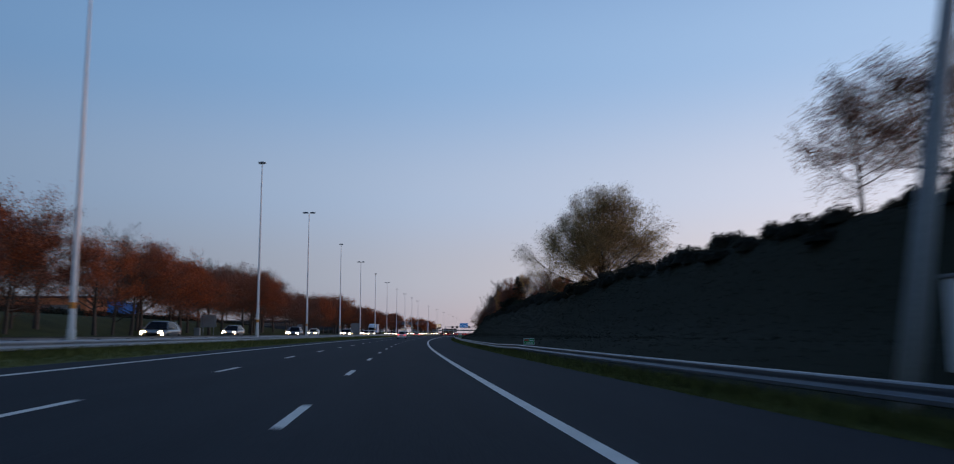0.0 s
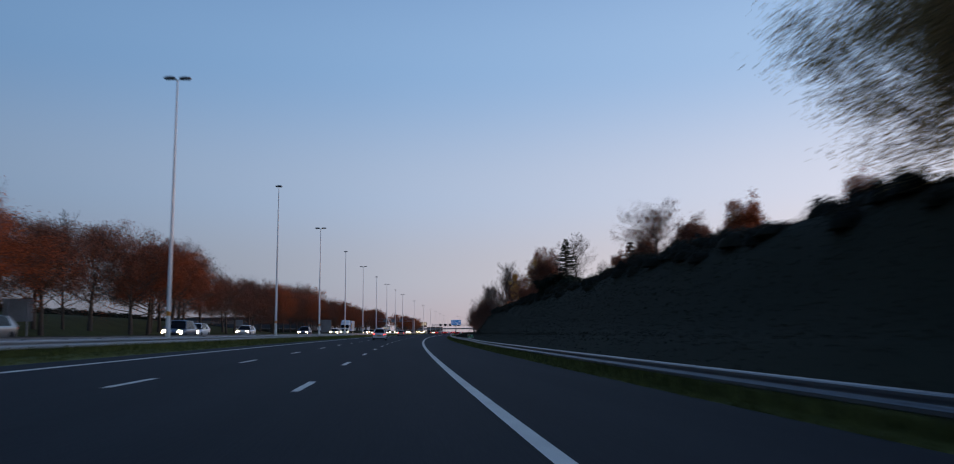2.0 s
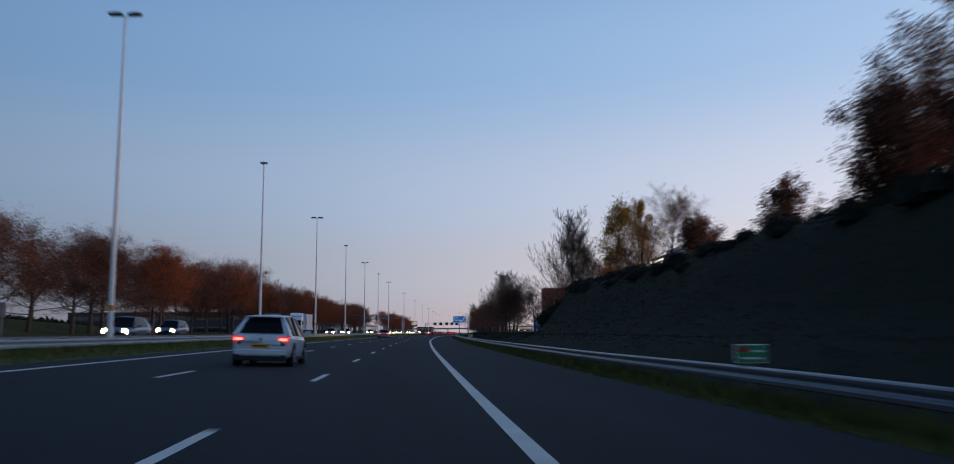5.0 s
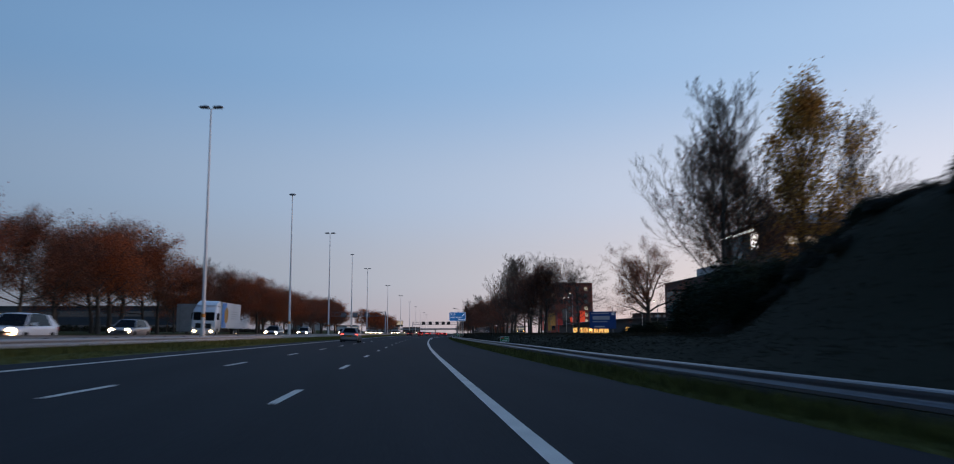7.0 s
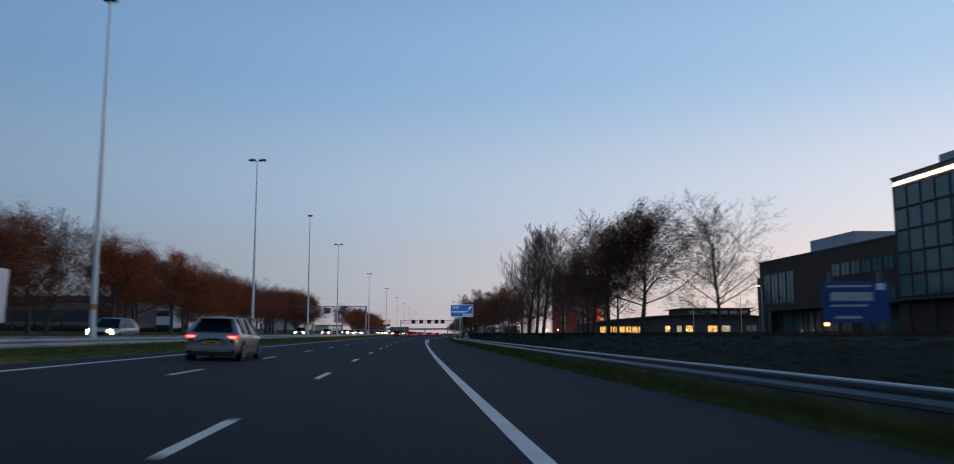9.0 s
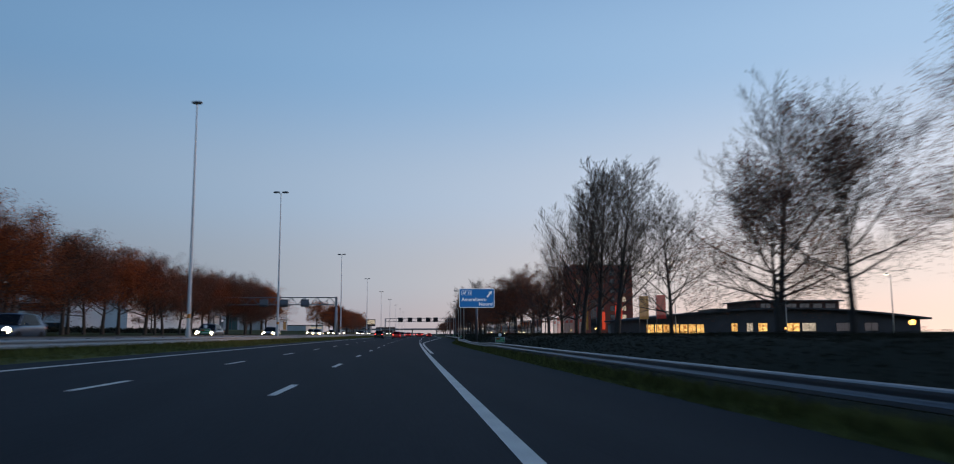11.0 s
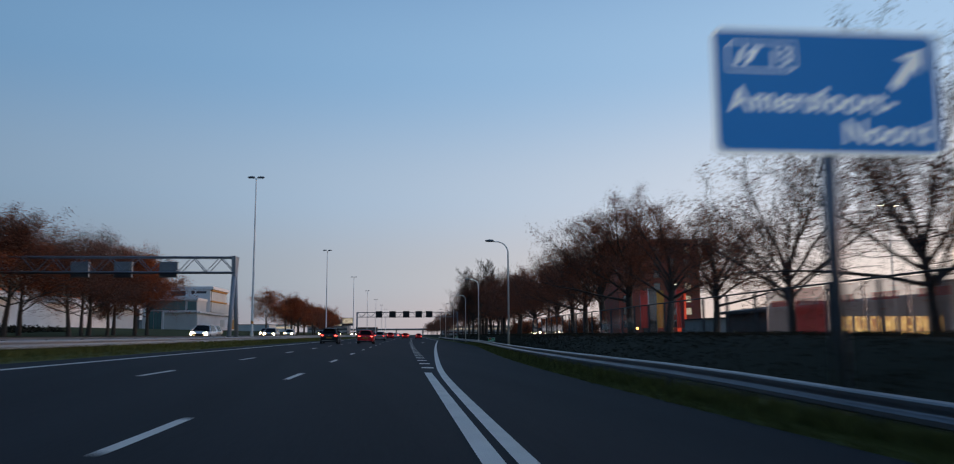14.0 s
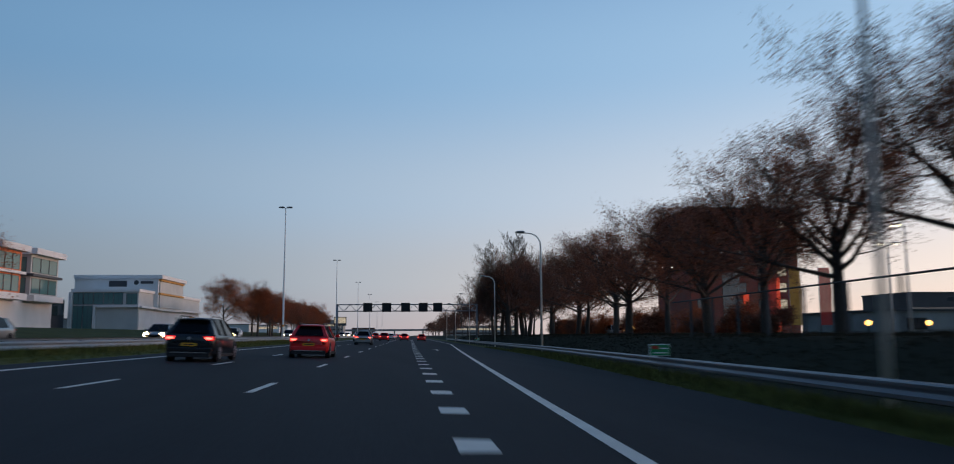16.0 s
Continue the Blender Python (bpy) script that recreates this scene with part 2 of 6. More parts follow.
def glass(name, tint, rough=0.03, clear=0.25, ior=1.5, body=0.12):
    """A pane: mirrors the sky by its gloss and lets part of the view through."""
    m, nt, n, l, p = nodes_of(name)
    n.remove(p)
    out = n["Material Output"]
    tr, gl, df, mx, m2, fr = (n.new("ShaderNode" + k) for k in ("BsdfTransparent", "BsdfGlossy", "BsdfDiffuse", "MixShader", "MixShader", "Fresnel"))
    tr.inputs[0].default_value = (*tint, 1)
    df.inputs[0].default_value = (*[body * c for c in tint], 1)
    gl.inputs["Roughness"].default_value = rough
    fr.inputs["IOR"].default_value = ior
    mx.inputs[0].default_value = clear
    l.new(df.outputs[0], mx.inputs[1])
    l.new(tr.outputs[0], mx.inputs[2])
    l.new(fr.outputs[0], m2.inputs[0])
    l.new(mx.outputs[0], m2.inputs[1])
    l.new(gl.outputs[0], m2.inputs[2])
    l.new(m2.outputs[0], out.inputs[0])
    return m


def brick_wall(name, a, b, mortar):
    m, nt, n, l, p = nodes_of(name)
    co = n.new("ShaderNodeTexCoord")
    rot = n.new("ShaderNodeMapping")
    rot.inputs["Rotation"].default_value = (radians(90), 0, 0)
    geo = n.new("ShaderNodeNewGeometry")
    sep = n.new("ShaderNodeSeparateXYZ")
    l.new(co.outputs["Object"], sep.inputs[0])
    add = n.new("ShaderNodeMath")
    l.new(sep.outputs[0], add.inputs[0])
    l.new(sep.outputs[1], add.inputs[1])
    comb = n.new("ShaderNodeCombineXYZ")
    l.new(add.outputs[0], comb.inputs[0])
    l.new(sep.outputs[2], comb.inputs[1])
    br = n.new("ShaderNodeTexBrick")
    br.inputs["Scale"].default_value = 1.0
    br.inputs["Brick Width"].default_value, br.inputs["Row Height"].default_value = 0.22, 0.065
    br.inputs["Mortar Size"].default_value = 0.008
    br.inputs["Color1"].default_value, br.inputs["Color2"].default_value, br.inputs["Mortar"].default_value = (*a, 1), (*b, 1), (*mortar, 1)
    l.new(comb.outputs[0], br.inputs["Vector"])
    nz = n.new("ShaderNodeTexNoise")
    nz.inputs["Scale"].default_value, nz.inputs["Detail"].default_value = 0.35, 5
    l.new(co.outputs["Object"], nz.inputs["Vector"])
    hs = n.new("ShaderNodeMixRGB")
    hs.blend_type = "MULTIPLY"
    hs.inputs[0].default_value = 0.5
    l.new(br.outputs["Color"], hs.inputs[1])
    l.new(nz.outputs["Color"], hs.inputs[2])
    l.new(hs.outputs[0], p.inputs["Base Color"])
    p.inputs["Roughness"].default_value = 0.85
    bp = n.new("ShaderNodeBump")
    bp.inputs["Strength"].default_value, bp.inputs["Distance"].default_value = 0.4, 0.01
    l.new(br.outputs["Fac"], bp.inputs["Height"])
    bp.invert = True
    l.new(bp.outputs[0], p.inputs["Normal"])
    return m


def leaf_mat(name, dark, light):
    m = surface(name, dark, light, scale=0.35, fine=3.0, rough=0.75, bump=0.0, island=0.8, each=0.35, spec=0.2)
    nt = m.node_tree
    n, l, p = nt.nodes, nt.links, nt.nodes["Principled BSDF"]
    src = p.inputs["Base Color"].links[0].from_socket
    tl, mx = n.new("ShaderNodeBsdfTranslucent"), n.new("ShaderNodeMixShader")
    l.new(src, tl.inputs[0])
    mx.inputs[0].default_value = 0.35
    l.new(p.outputs[0], mx.inputs[1])
    l.new(tl.outputs[0], mx.inputs[2])
    l.new(mx.outputs[0], n["Material Output"].inputs[0])
    return m


ASPHALT = surface("asphalt", (0.0155, 0.0155, 0.0175), (0.029, 0.029, 0.032), scale=0.7, fine=45, rough=0.9, bump=0.35, spec=0.16, stretch=(1.0, 0.05, 1.0))
PAINT = surface("road_paint", (0.60, 0.51, 0.42), (0.90, 0.80, 0.68), scale=1.5, fine=40, rough=0.65, bump=0.25)
GRASS = surface("grass", (0.026, 0.033, 0.010), (0.080, 0.086, 0.026), scale=0.22, fine=9, rough=0.95, bump=0.6, spec=0.1)
VERGE = surface("mown_verge", (0.060, 0.064, 0.018), (0.158, 0.154, 0.046), scale=0.5, fine=11, rough=0.95, bump=0.6, spec=0.1)
BLADE = leaf_mat("grass_blade", (0.082, 0.084, 0.023), (0.215, 0.204, 0.060))
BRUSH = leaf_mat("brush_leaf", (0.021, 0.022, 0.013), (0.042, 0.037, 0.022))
STEEL = surface("galvanised_steel", (0.16, 0.168, 0.185), (0.26, 0.272, 0.30), scale=0.6, fine=14, rough=0.42, bump=0.03, metal=0.6)
# Pale gantry steel; on the median rail the paler tone is painted-in sunset light.
STEEL_PALE = surface("pale_and_sunlit_steel", (0.30, 0.30, 0.31), (0.43, 0.43, 0.44), scale=1.0, fine=20, rough=0.6, bump=0.08, metal=0.15)
POST_STEEL = surface("dark_post_steel", (0.05, 0.05, 0.052), (0.11, 0.11, 0.115), scale=3, fine=25, rough=0.8, bump=0.1, metal=0.2)
POLE = surface("pole_paint", (0.66, 0.60, 0.53), (0.84, 0.78, 0.70), scale=0.8, fine=18, rough=0.55, bump=0.05)
LAMP_SHELL = surface("luminaire_shell", (0.10, 0.11, 0.12), (0.18, 0.19, 0.20), scale=4, fine=30, rough=0.5, bump=0.05)
ORANGE = surface("reflective_orange", (0.65, 0.22, 0.03), (0.80, 0.32, 0.06), scale=6, fine=40, rough=0.4, bump=0.0)
BARK = surface("bark", (0.040, 0.033, 0.028), (0.115, 0.095, 0.078), scale=1.5, fine=14, rough=0.95, bump=0.7, stretch=(1, 1, 0.25))
BIRCH = surface("pale_bark", (0.10, 0.085, 0.07), (0.24, 0.21, 0.18), scale=1.5, fine=10, rough=0.9, bump=0.5, stretch=(1, 1, 0.3))
RUST = leaf_mat("rust_leaf", (0.19, 0.048, 0.020), (0.50, 0.145, 0.050))
BROWN = leaf_mat("brown_leaf", (0.10, 0.046, 0.030), (0.29, 0.115, 0.066))
YELLOW = leaf_mat("yellow_leaf", (0.24, 0.13, 0.030), (0.58, 0.34, 0.085))
OLIVE = leaf_mat("olive_leaf", (0.14, 0.105, 0.040), (0.42, 0.28, 0.12))
NEEDLE = leaf_mat("needle", (0.012, 0.020, 0.012), (0.035, 0.050, 0.028))
BRICK_RED = brick_wall("red_brick", (0.62, 0.13, 0.07), (0.54, 0.10, 0.055), (0.22, 0.17, 0.14))
BRICK_DARK = brick_wall("dark_brick", (0.21, 0.092, 0.062), (0.16, 0.072, 0.052), (0.10, 0.08, 0.065))
RENDER_WHITE = surface("white_cladding", (0.62, 0.61, 0.60), (0.80, 0.79, 0.78), scale=0.3, fine=6, rough=0.6, bump=0.05)
CLAD_GREY = surface("grey_cladding", (0.42, 0.43, 0.42), (0.55, 0.56, 0.54), scale=0.3, fine=8, rough=0.55, bump=0.06)
CLAD_DARK = surface("dark_cladding", (0.030, 0.034, 0.042), (0.060, 0.066, 0.078), scale=0.4, fine=8, rough=0.5, bump=0.06)
CLAD_ORANGE = surface("orange_cladding", (0.60, 0.15, 0.045), (0.74, 0.22, 0.08), scale=0.6, fine=10, rough=0.55, bump=0.04)
ROOFING = surface("roof_felt", (0.05, 0.05, 0.052), (0.10, 0.10, 0.10), scale=0.5, fine=12, rough=0.9, bump=0.3)
CONCRETE = surface("concrete", (0.22, 0.22, 0.21), (0.38, 0.37, 0.35), scale=0.6, fine=14, rough=0.9, bump=0.3)
GLASS_BLUE = glass("window_glass", (0.35, 0.47, 0.52), 0.04, 0.3, 2.3)
GLASS_TEAL = glass("teal_glass", (0.22, 0.46, 0.45), 0.05, 0.15, 1.6, 0.5)
GLASS_CLEAR = glass("screen_glass", (0.93, 0.94, 0.94), 0.05, 0.985, 1.03)
GLASS_CAR = glass("car_glass", (0.10, 0.11, 0.12), 0.05, 0.55, 1.22)
LIT_WARM = room_glow("lit_warm_room", (0.30, 0.10, 0.02), (1.0, 0.60, 0.18), 1.3)
LIT_PALE = room_glow("lit_pale_room", (0.30, 0.22, 0.15), (1.0, 0.82, 0.62), 0.6)
LIT_WHITE = lamp_glow("lit_letters", (1.0, 0.95, 0.86), 2.6)
LIT_RED = lamp_glow("lit_red_panel", (0.95, 0.08, 0.03), 0.42)
HEAD = lamp_glow("headlight_glow", (1.0, 0.66, 0.33), 34.0)
TAIL = lamp_glow("tail_light_glow", (1.0, 0.06, 0.045), 9.0)
TAIL_DIM = lamp_glow("tail_lens_glow", (0.8, 0.02, 0.02), 0.7)
AMBER = lamp_glow("indicator_glow", (1.0, 0.33, 0.04), 4.0)
STREET = lamp_glow("street_lamp_glow", (1.0, 0.82, 0.55), 9.0)
BALL = lamp_glow("ball_lamp_glow", (1.0, 0.42, 0.10), 6.0)
SIGN_BLUE = surface("sign_blue", (0.028, 0.22, 0.64), (0.036, 0.27, 0.74), scale=1.0, fine=20, rough=0.35, bump=0.0)
BOARD_BLUE = surface("board_blue", (0.014, 0.060, 0.21), (0.020, 0.078, 0.27), scale=1.0, fine=16, rough=0.5, bump=0.0)
# Unlit sign sheeting: emission added in place of reflected headlights.
RETRO_GLOW_BLUE = lamp_glow("retro_glow_blue", (0.014, 0.16, 0.48), 0.29)
RETRO_GLOW_WHITE = lamp_glow("retro_glow_white", (0.78, 0.82, 0.86), 0.33)
SIGN_WHITE = surface("sign_white", (0.84, 0.84, 0.83), (0.92, 0.92, 0.91), scale=2, fine=20, rough=0.4, bump=0.0)
SIGN_GREEN = surface("sign_green", (0.03, 0.26, 0.08), (0.05, 0.34, 0.12), scale=3, fine=20, rough=0.4, bump=0.0)
SIGN_RED = surface("sign_red", (0.50, 0.05, 0.03), (0.62, 0.07, 0.04), scale=3, fine=20, rough=0.4, bump=0.0)
SIGN_BACK = surface("sign_back", (0.20, 0.21, 0.22), (0.32, 0.33, 0.34), scale=1.2, fine=18, rough=0.5, bump=0.05, metal=0.4)
MATRIX_BLACK = surface("matrix_black", (0.008, 0.008, 0.010), (0.018, 0.018, 0.020), scale=3, fine=50, rough=0.6, bump=0.1)
BLACK = surface("black_plastic", (0.010, 0.010, 0.011), (0.024, 0.024, 0.026), scale=5, fine=50, rough=0.6, bump=0.05)
RUBBER = surface("tyre_rubber", (0.012, 0.012, 0.012), (0.028, 0.028, 0.028), scale=8, fine=40, rough=0.9, bump=0.2)
RIM = surface("alloy", (0.35, 0.36, 0.37), (0.52, 0.53, 0.54), scale=6, fine=30, rough=0.35, bump=0.0, metal=0.9)
PLATE = surface("yellow_plate", (0.90, 0.40, 0.02), (0.98, 0.50, 0.04), scale=8, fine=30, rough=0.5, bump=0.0)
BANNER_GOLD = surface("gold_banner", (0.46, 0.24, 0.06), (0.60, 0.33, 0.10), scale=1.2, fine=14, rough=0.8, bump=0.1)
BANNER_PALE = surface("pale_banner", (0.42, 0.40, 0.40), (0.60, 0.58, 0.57), scale=0.9, fine=12, rough=0.8, bump=0.1)
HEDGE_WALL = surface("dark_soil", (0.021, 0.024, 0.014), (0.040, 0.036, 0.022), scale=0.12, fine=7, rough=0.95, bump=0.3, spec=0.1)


def thin_cloth(name, dark, light, see=0.25):
    """Printed mesh sheet: light comes through it, and part of the view."""
    m = leaf_mat(name, dark, light)
    n, l = m.node_tree.nodes, m.node_tree.links
    out = n["Material Output"]
    src = out.inputs[0].links[0].from_socket
    tr, mx = n.new("ShaderNodeBsdfTransparent"), n.new("ShaderNodeMixShader")
    mx.inputs[0].default_value = see
    l.new(src, mx.inputs[1])
    l.new(tr.outputs[0], mx.inputs[2])
    l.new(mx.outputs[0], out.inputs[0])
    return m


SHEET_RED = thin_cloth("red_mesh_sheet", (0.36, 0.05, 0.05), (0.50, 0.09, 0.08), 0.4)
SHEET_PALE = thin_cloth("pale_mesh_sheet", (0.40, 0.37, 0.36), (0.56, 0.53, 0.51), 0.55)
FLAG_RED = thin_cloth("red_flag_cloth", (0.50, 0.05, 0.04), (0.66, 0.09, 0.07), 0.08)
FLAG_GOLD = thin_cloth("gold_flag_cloth", (0.62, 0.32, 0.07), (0.76, 0.42, 0.12), 0.08)


def car_paint(name, c, metal=0.2, coat=0.6, spec=0.4):
    return surface(name, tuple(0.85 * v for v in c), c, scale=1.5, fine=60, rough=0.32, bump=0.0, metal=metal, coat=coat, spec=spec)


PAINT_RED = car_paint("red_car_paint", (0.80, 0.018, 0.020), 0.0, 0.35)
PAINT_SILVER = car_paint("silver_car_paint", (0.34, 0.33, 0.32), 0.5)
PAINT_DARK = car_paint("black_car_paint", (0.009, 0.010, 0.013), 0.0, 0.4, 0.3)
PAINT_WHITE = car_paint("white_car_paint", (0.82, 0.82, 0.82), 0.0)
PAINT_GREY = car_paint("grey_car_paint", (0.12, 0.13, 0.14), 0.4)
PAINT_BLUE = car_paint("blue_car_paint", (0.06, 0.10, 0.16), 0.3)

# ---- ground, roads and markings ----
def frange(a, b, step):
    n = max(1, round((b - a) / step))
    return [a + (b - a) * i / n for i in range(n + 1)]


def ground_rows():
    return frange(-900, -60, 120)[:-1] + frange(-60, 0, 4.0)[:-1] + frange(0, 250, 1.5)[:-1] + frange(250, 640, 4.0)[:-1] + frange(640, 1000, 30)[:-1] + frange(1000, 3400, 300)


def build_ground():
    es = [-1400, -700, -320, -200, -140, -110, -90, -75, -62, -56, -50, -45, -41, -37, -33, -29.4, -28.6, -15.4, -14.6, -13.2, -11.8, -9.9, -9.2]
    right = [-0.15, 0.15, 0.5, 1.0, 1.6, 2.2, 2.9, 3.6, 4.4, 5.2, 6.0, 6.8, 7.6, 8.4, 9.4, 10.6, 12.2, 14.2, 17, 21, 26, 34, 46, 60, 90, 140, 240, 420, 800, 1400]
    verts, faces = [], []
    ss = ground_rows()
    for s in ss:
        ed = edge_e(s)
        row = [(e, height(s, e) - (0.08 if (-28.7 < e < -15.3) or (-9.5 < e) else 0.0)) for e in es]
        row += [(ed + r, height(s, ed + r) - (0.08 if r < 0 else 0.0)) for r in right]
        for e, z in row:
            rough = 0.06 * noise.noise((s * 0.3, e * 0.3, 0.0)) if e > ed + 1.5 or e < -30 else 0.0
            verts.append(at(s, e, z + rough))
    n = len(es) + len(right)
    for i in range(len(ss) - 1):
        for k in range(n - 1):
            a = i * n + k
            faces.append((a, a + 1, a + n + 1, a + n))
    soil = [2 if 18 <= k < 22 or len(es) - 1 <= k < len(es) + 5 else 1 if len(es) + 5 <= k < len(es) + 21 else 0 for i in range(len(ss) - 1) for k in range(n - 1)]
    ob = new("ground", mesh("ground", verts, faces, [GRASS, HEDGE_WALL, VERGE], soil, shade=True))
    return tagged(ob, "dark green rough grass verges, banks and fields", "ground", kind="structure")


def strip(name, s0, s1, left, right, lift, material, step=4.0, parent=None, level=None):
    """A flat band that follows the road; left and right may depend on s."""
    verts, faces = [], []
    ss = frange(s0, s1, step)
    for s in ss:
        a = left(s) if callable(left) else left
        b = right(s) if callable(right) else right
        for k in range(5):
            e = a + (b - a) * k / 4
            verts.append(at(s, e, (level(s, e) if level else -FALL * e) + lift))
    for i in range(len(ss) - 1):
        for k in range(4):
            q = i * 5 + k
            faces.append((q, q + 1, q + 6, q + 5))
    ob = new(name, mesh(name, verts, faces, material))
    ob.parent = parent
    return ob


ground = build_ground()
road = tagged(strip("road", -60, 1500, -9.6, edge_e, 0.0, ASPHALT), "dark grey asphalt carriageway with worn wheel tracks", "road", kind="structure")
road_back = tagged(strip("road_opposite", -60, 1500, -28.8, -15.2, 0.0, ASPHALT), "dark grey asphalt of the opposite carriageway", "road", kind="structure")

LINE_A, LINE_B, LINE_C = -1.37, -4.70, -8.25
strip("edge_line", -60, 1200, LINE_C - 0.11, LINE_C + 0.11, 0.006, PAINT, parent=road)
strip("edge_line", -60, 398.9, lambda s: line_r(s) - 0.11, lambda s: line_r(s) + 0.11, 0.006, PAINT, parent=road)
strip("edge_line", 344, 1200, lambda s: ramp_e(s) - 0.10, lambda s: ramp_e(s) + 0.10, 0.006, PAINT, parent=road)
strip("edge_line", -60, 1200, -15.9, -15.7, 0.006, PAINT, parent=road_back)
strip("edge_line", -60, 1200, -26.6, -26.4, 0.006, PAINT, parent=road_back)


def flat_mark(name, width, length):
    """A painted bar with a slightly worn outline."""
    v, f = [], []
    for i in range(7):
        y = length * i / 6
        for x in (-width / 2, width / 2):
            v.append((x + random.uniform(-0.008, 0.008), y + (random.uniform(-0.03, 0.03) if i in (0, 6) else 0), 0.0))
    for i in range(6):
        f.append((2 * i, 2 * i + 1, 2 * i + 3, 2 * i + 2))
    return mesh(name, v, f, PAINT)


DASHES = [flat_mark("dash", 0.15, 3.0) for i in range(4)]
BLOCKS = [flat_mark("block_mark", 0.42, 1.0) for i in range(3)]


def lay(me, name, s, e, parent):
    m = place(s, e, -FALL * e + 0.006) @ Matrix.Rotation(math.atan(FALL), 4, "Y")
    piece(name, me, parent, m)


for i in range(-4, 76):
    lay(DASHES[i % 4], "dash", 9.64 + 12 * i, LINE_A, road)
    lay(DASHES[(i + 1) % 4], "dash", 9.64 + 12 * i, LINE_B, road)
    if i < 60:
        lay(DASHES[i % 4], "dash", 3.0 + 12 * i, -19.3, road_back)
        lay(DASHES[(i + 2) % 4], "dash", 3.0 + 12 * i, -22.9, road_back)
for i in range(58):
    lay(BLOCKS[i % 3], "block_mark", 402.2 + 4.01 * i, 2.20, road)
# lane arrow on the slip lane
bm = box(-0.08, 0.08, 0, 3.2, 0, 0.002)
v = [bm.verts.new(p) for p in ((-0.4, 3.2, 0.002), (0.4, 3.2, 0.002), (0.0, 4.6, 0.002))]
bm.faces.new(v)
arrow = part("lane_arrow", bm, PAINT, road)
arrow.matrix_basis = place(492, 4.0, -FALL * 4.0 + 0.006) @ Matrix.Rotation(math.atan(FALL), 4, "Y")


# ---- guard rails ----
def beam_mesh(length, side, steel):
    """A two-wave steel beam, bulging towards side."""
    prof = [(0.0, -0.155), (0.030, -0.150), (0.078, -0.125), (0.085, -0.060), (0.040, -0.020), (0.028, 0.0), (0.032, 0.025), (0.078, 0.070), (0.083, 0.115), (0.070, 0.140), (0.020, 0.152), (0.0, 0.155)]
    pts = [(side * x, z) for x, z in prof] + [(side * (x - 0.006), z) for x, z in prof[::-1]]
    v, f = [], []
    for y in (0.0, length):
        v += [(x, y, z) for x, z in pts]
    n = len(pts)
    for k in range(n):
        f.append((k, (k + 1) % n, n + (k + 1) % n, n + k))
    return mesh("beam", v, f, steel)


def post_mesh():
    bm = box(-0.05, 0.05, -0.03, 0.03, -0.3, 0.62)
    box(-0.04, 0.09, -0.06, 0.06, 0.45, 0.62, bm=bm)
    me = bpy.data.meshes.new("post")
    bm.to_mesh(me)
    bm.free()
    me.materials.append(POST_STEEL)
    return me


POST = post_mesh()


def guard_rail(label, s0, s1, e_of, side, base_of, step=4.0, rise=0.585, steel=None):
    rail = thing("guard_rail", Matrix.Identity(4), label, "guard rail", "guard rails along the motorway")
    beam = beam_mesh(step + 0.06, side, steel or STEEL)
    s = s0
    while s < s1:
        e, e2 = e_of(s), e_of(s + step)
        a, b = at(s, e + side * 0.07, base_of(s, e) + rise), at(s + step, e2 + side * 0.07, base_of(s + step, e2) + rise)
        d = b - a
        m = Matrix.Translation(a) @ Matrix.Rotation(math.atan2(-d.x, d.y), 4, "Z") @ Matrix.Rotation(math.asin(d.z / d.length), 4, "X")
        piece("beam", beam, rail, m)
        piece("post", POST, rail, place(s, e, base_of(s, e), 0 if side > 0 else 180))
        s += step
    return rail


def rail_foot(s, e):
    """The posts stand a little deeper along two stretches."""
    return height(s, e) - 0.02 - 0.03 * (smooth(150, 165, s) - smooth(215, 235, s)) - 0.11 * (smooth(50, 65, s) - smooth(125, 150, s)) - 0.15 * (smooth(355, 368, s) - smooth(378, 392, s))


guard_rail("galvanised steel crash barrier on posts beside the hard shoulder", -20, 640, rail_e, -1, rail_foot, rise=0.52)
guard_rail("galvanised steel crash barrier along the grass median", -20, 640, lambda s: -12.2, 1, lambda s, e: -FALL * e - 0.22, steel=STEEL_PALE)
guard_rail("galvanised steel crash barrier of the opposite carriageway", -20, 640, lambda s: -14.3, -1, lambda s, e: -FALL * e - 0.17)

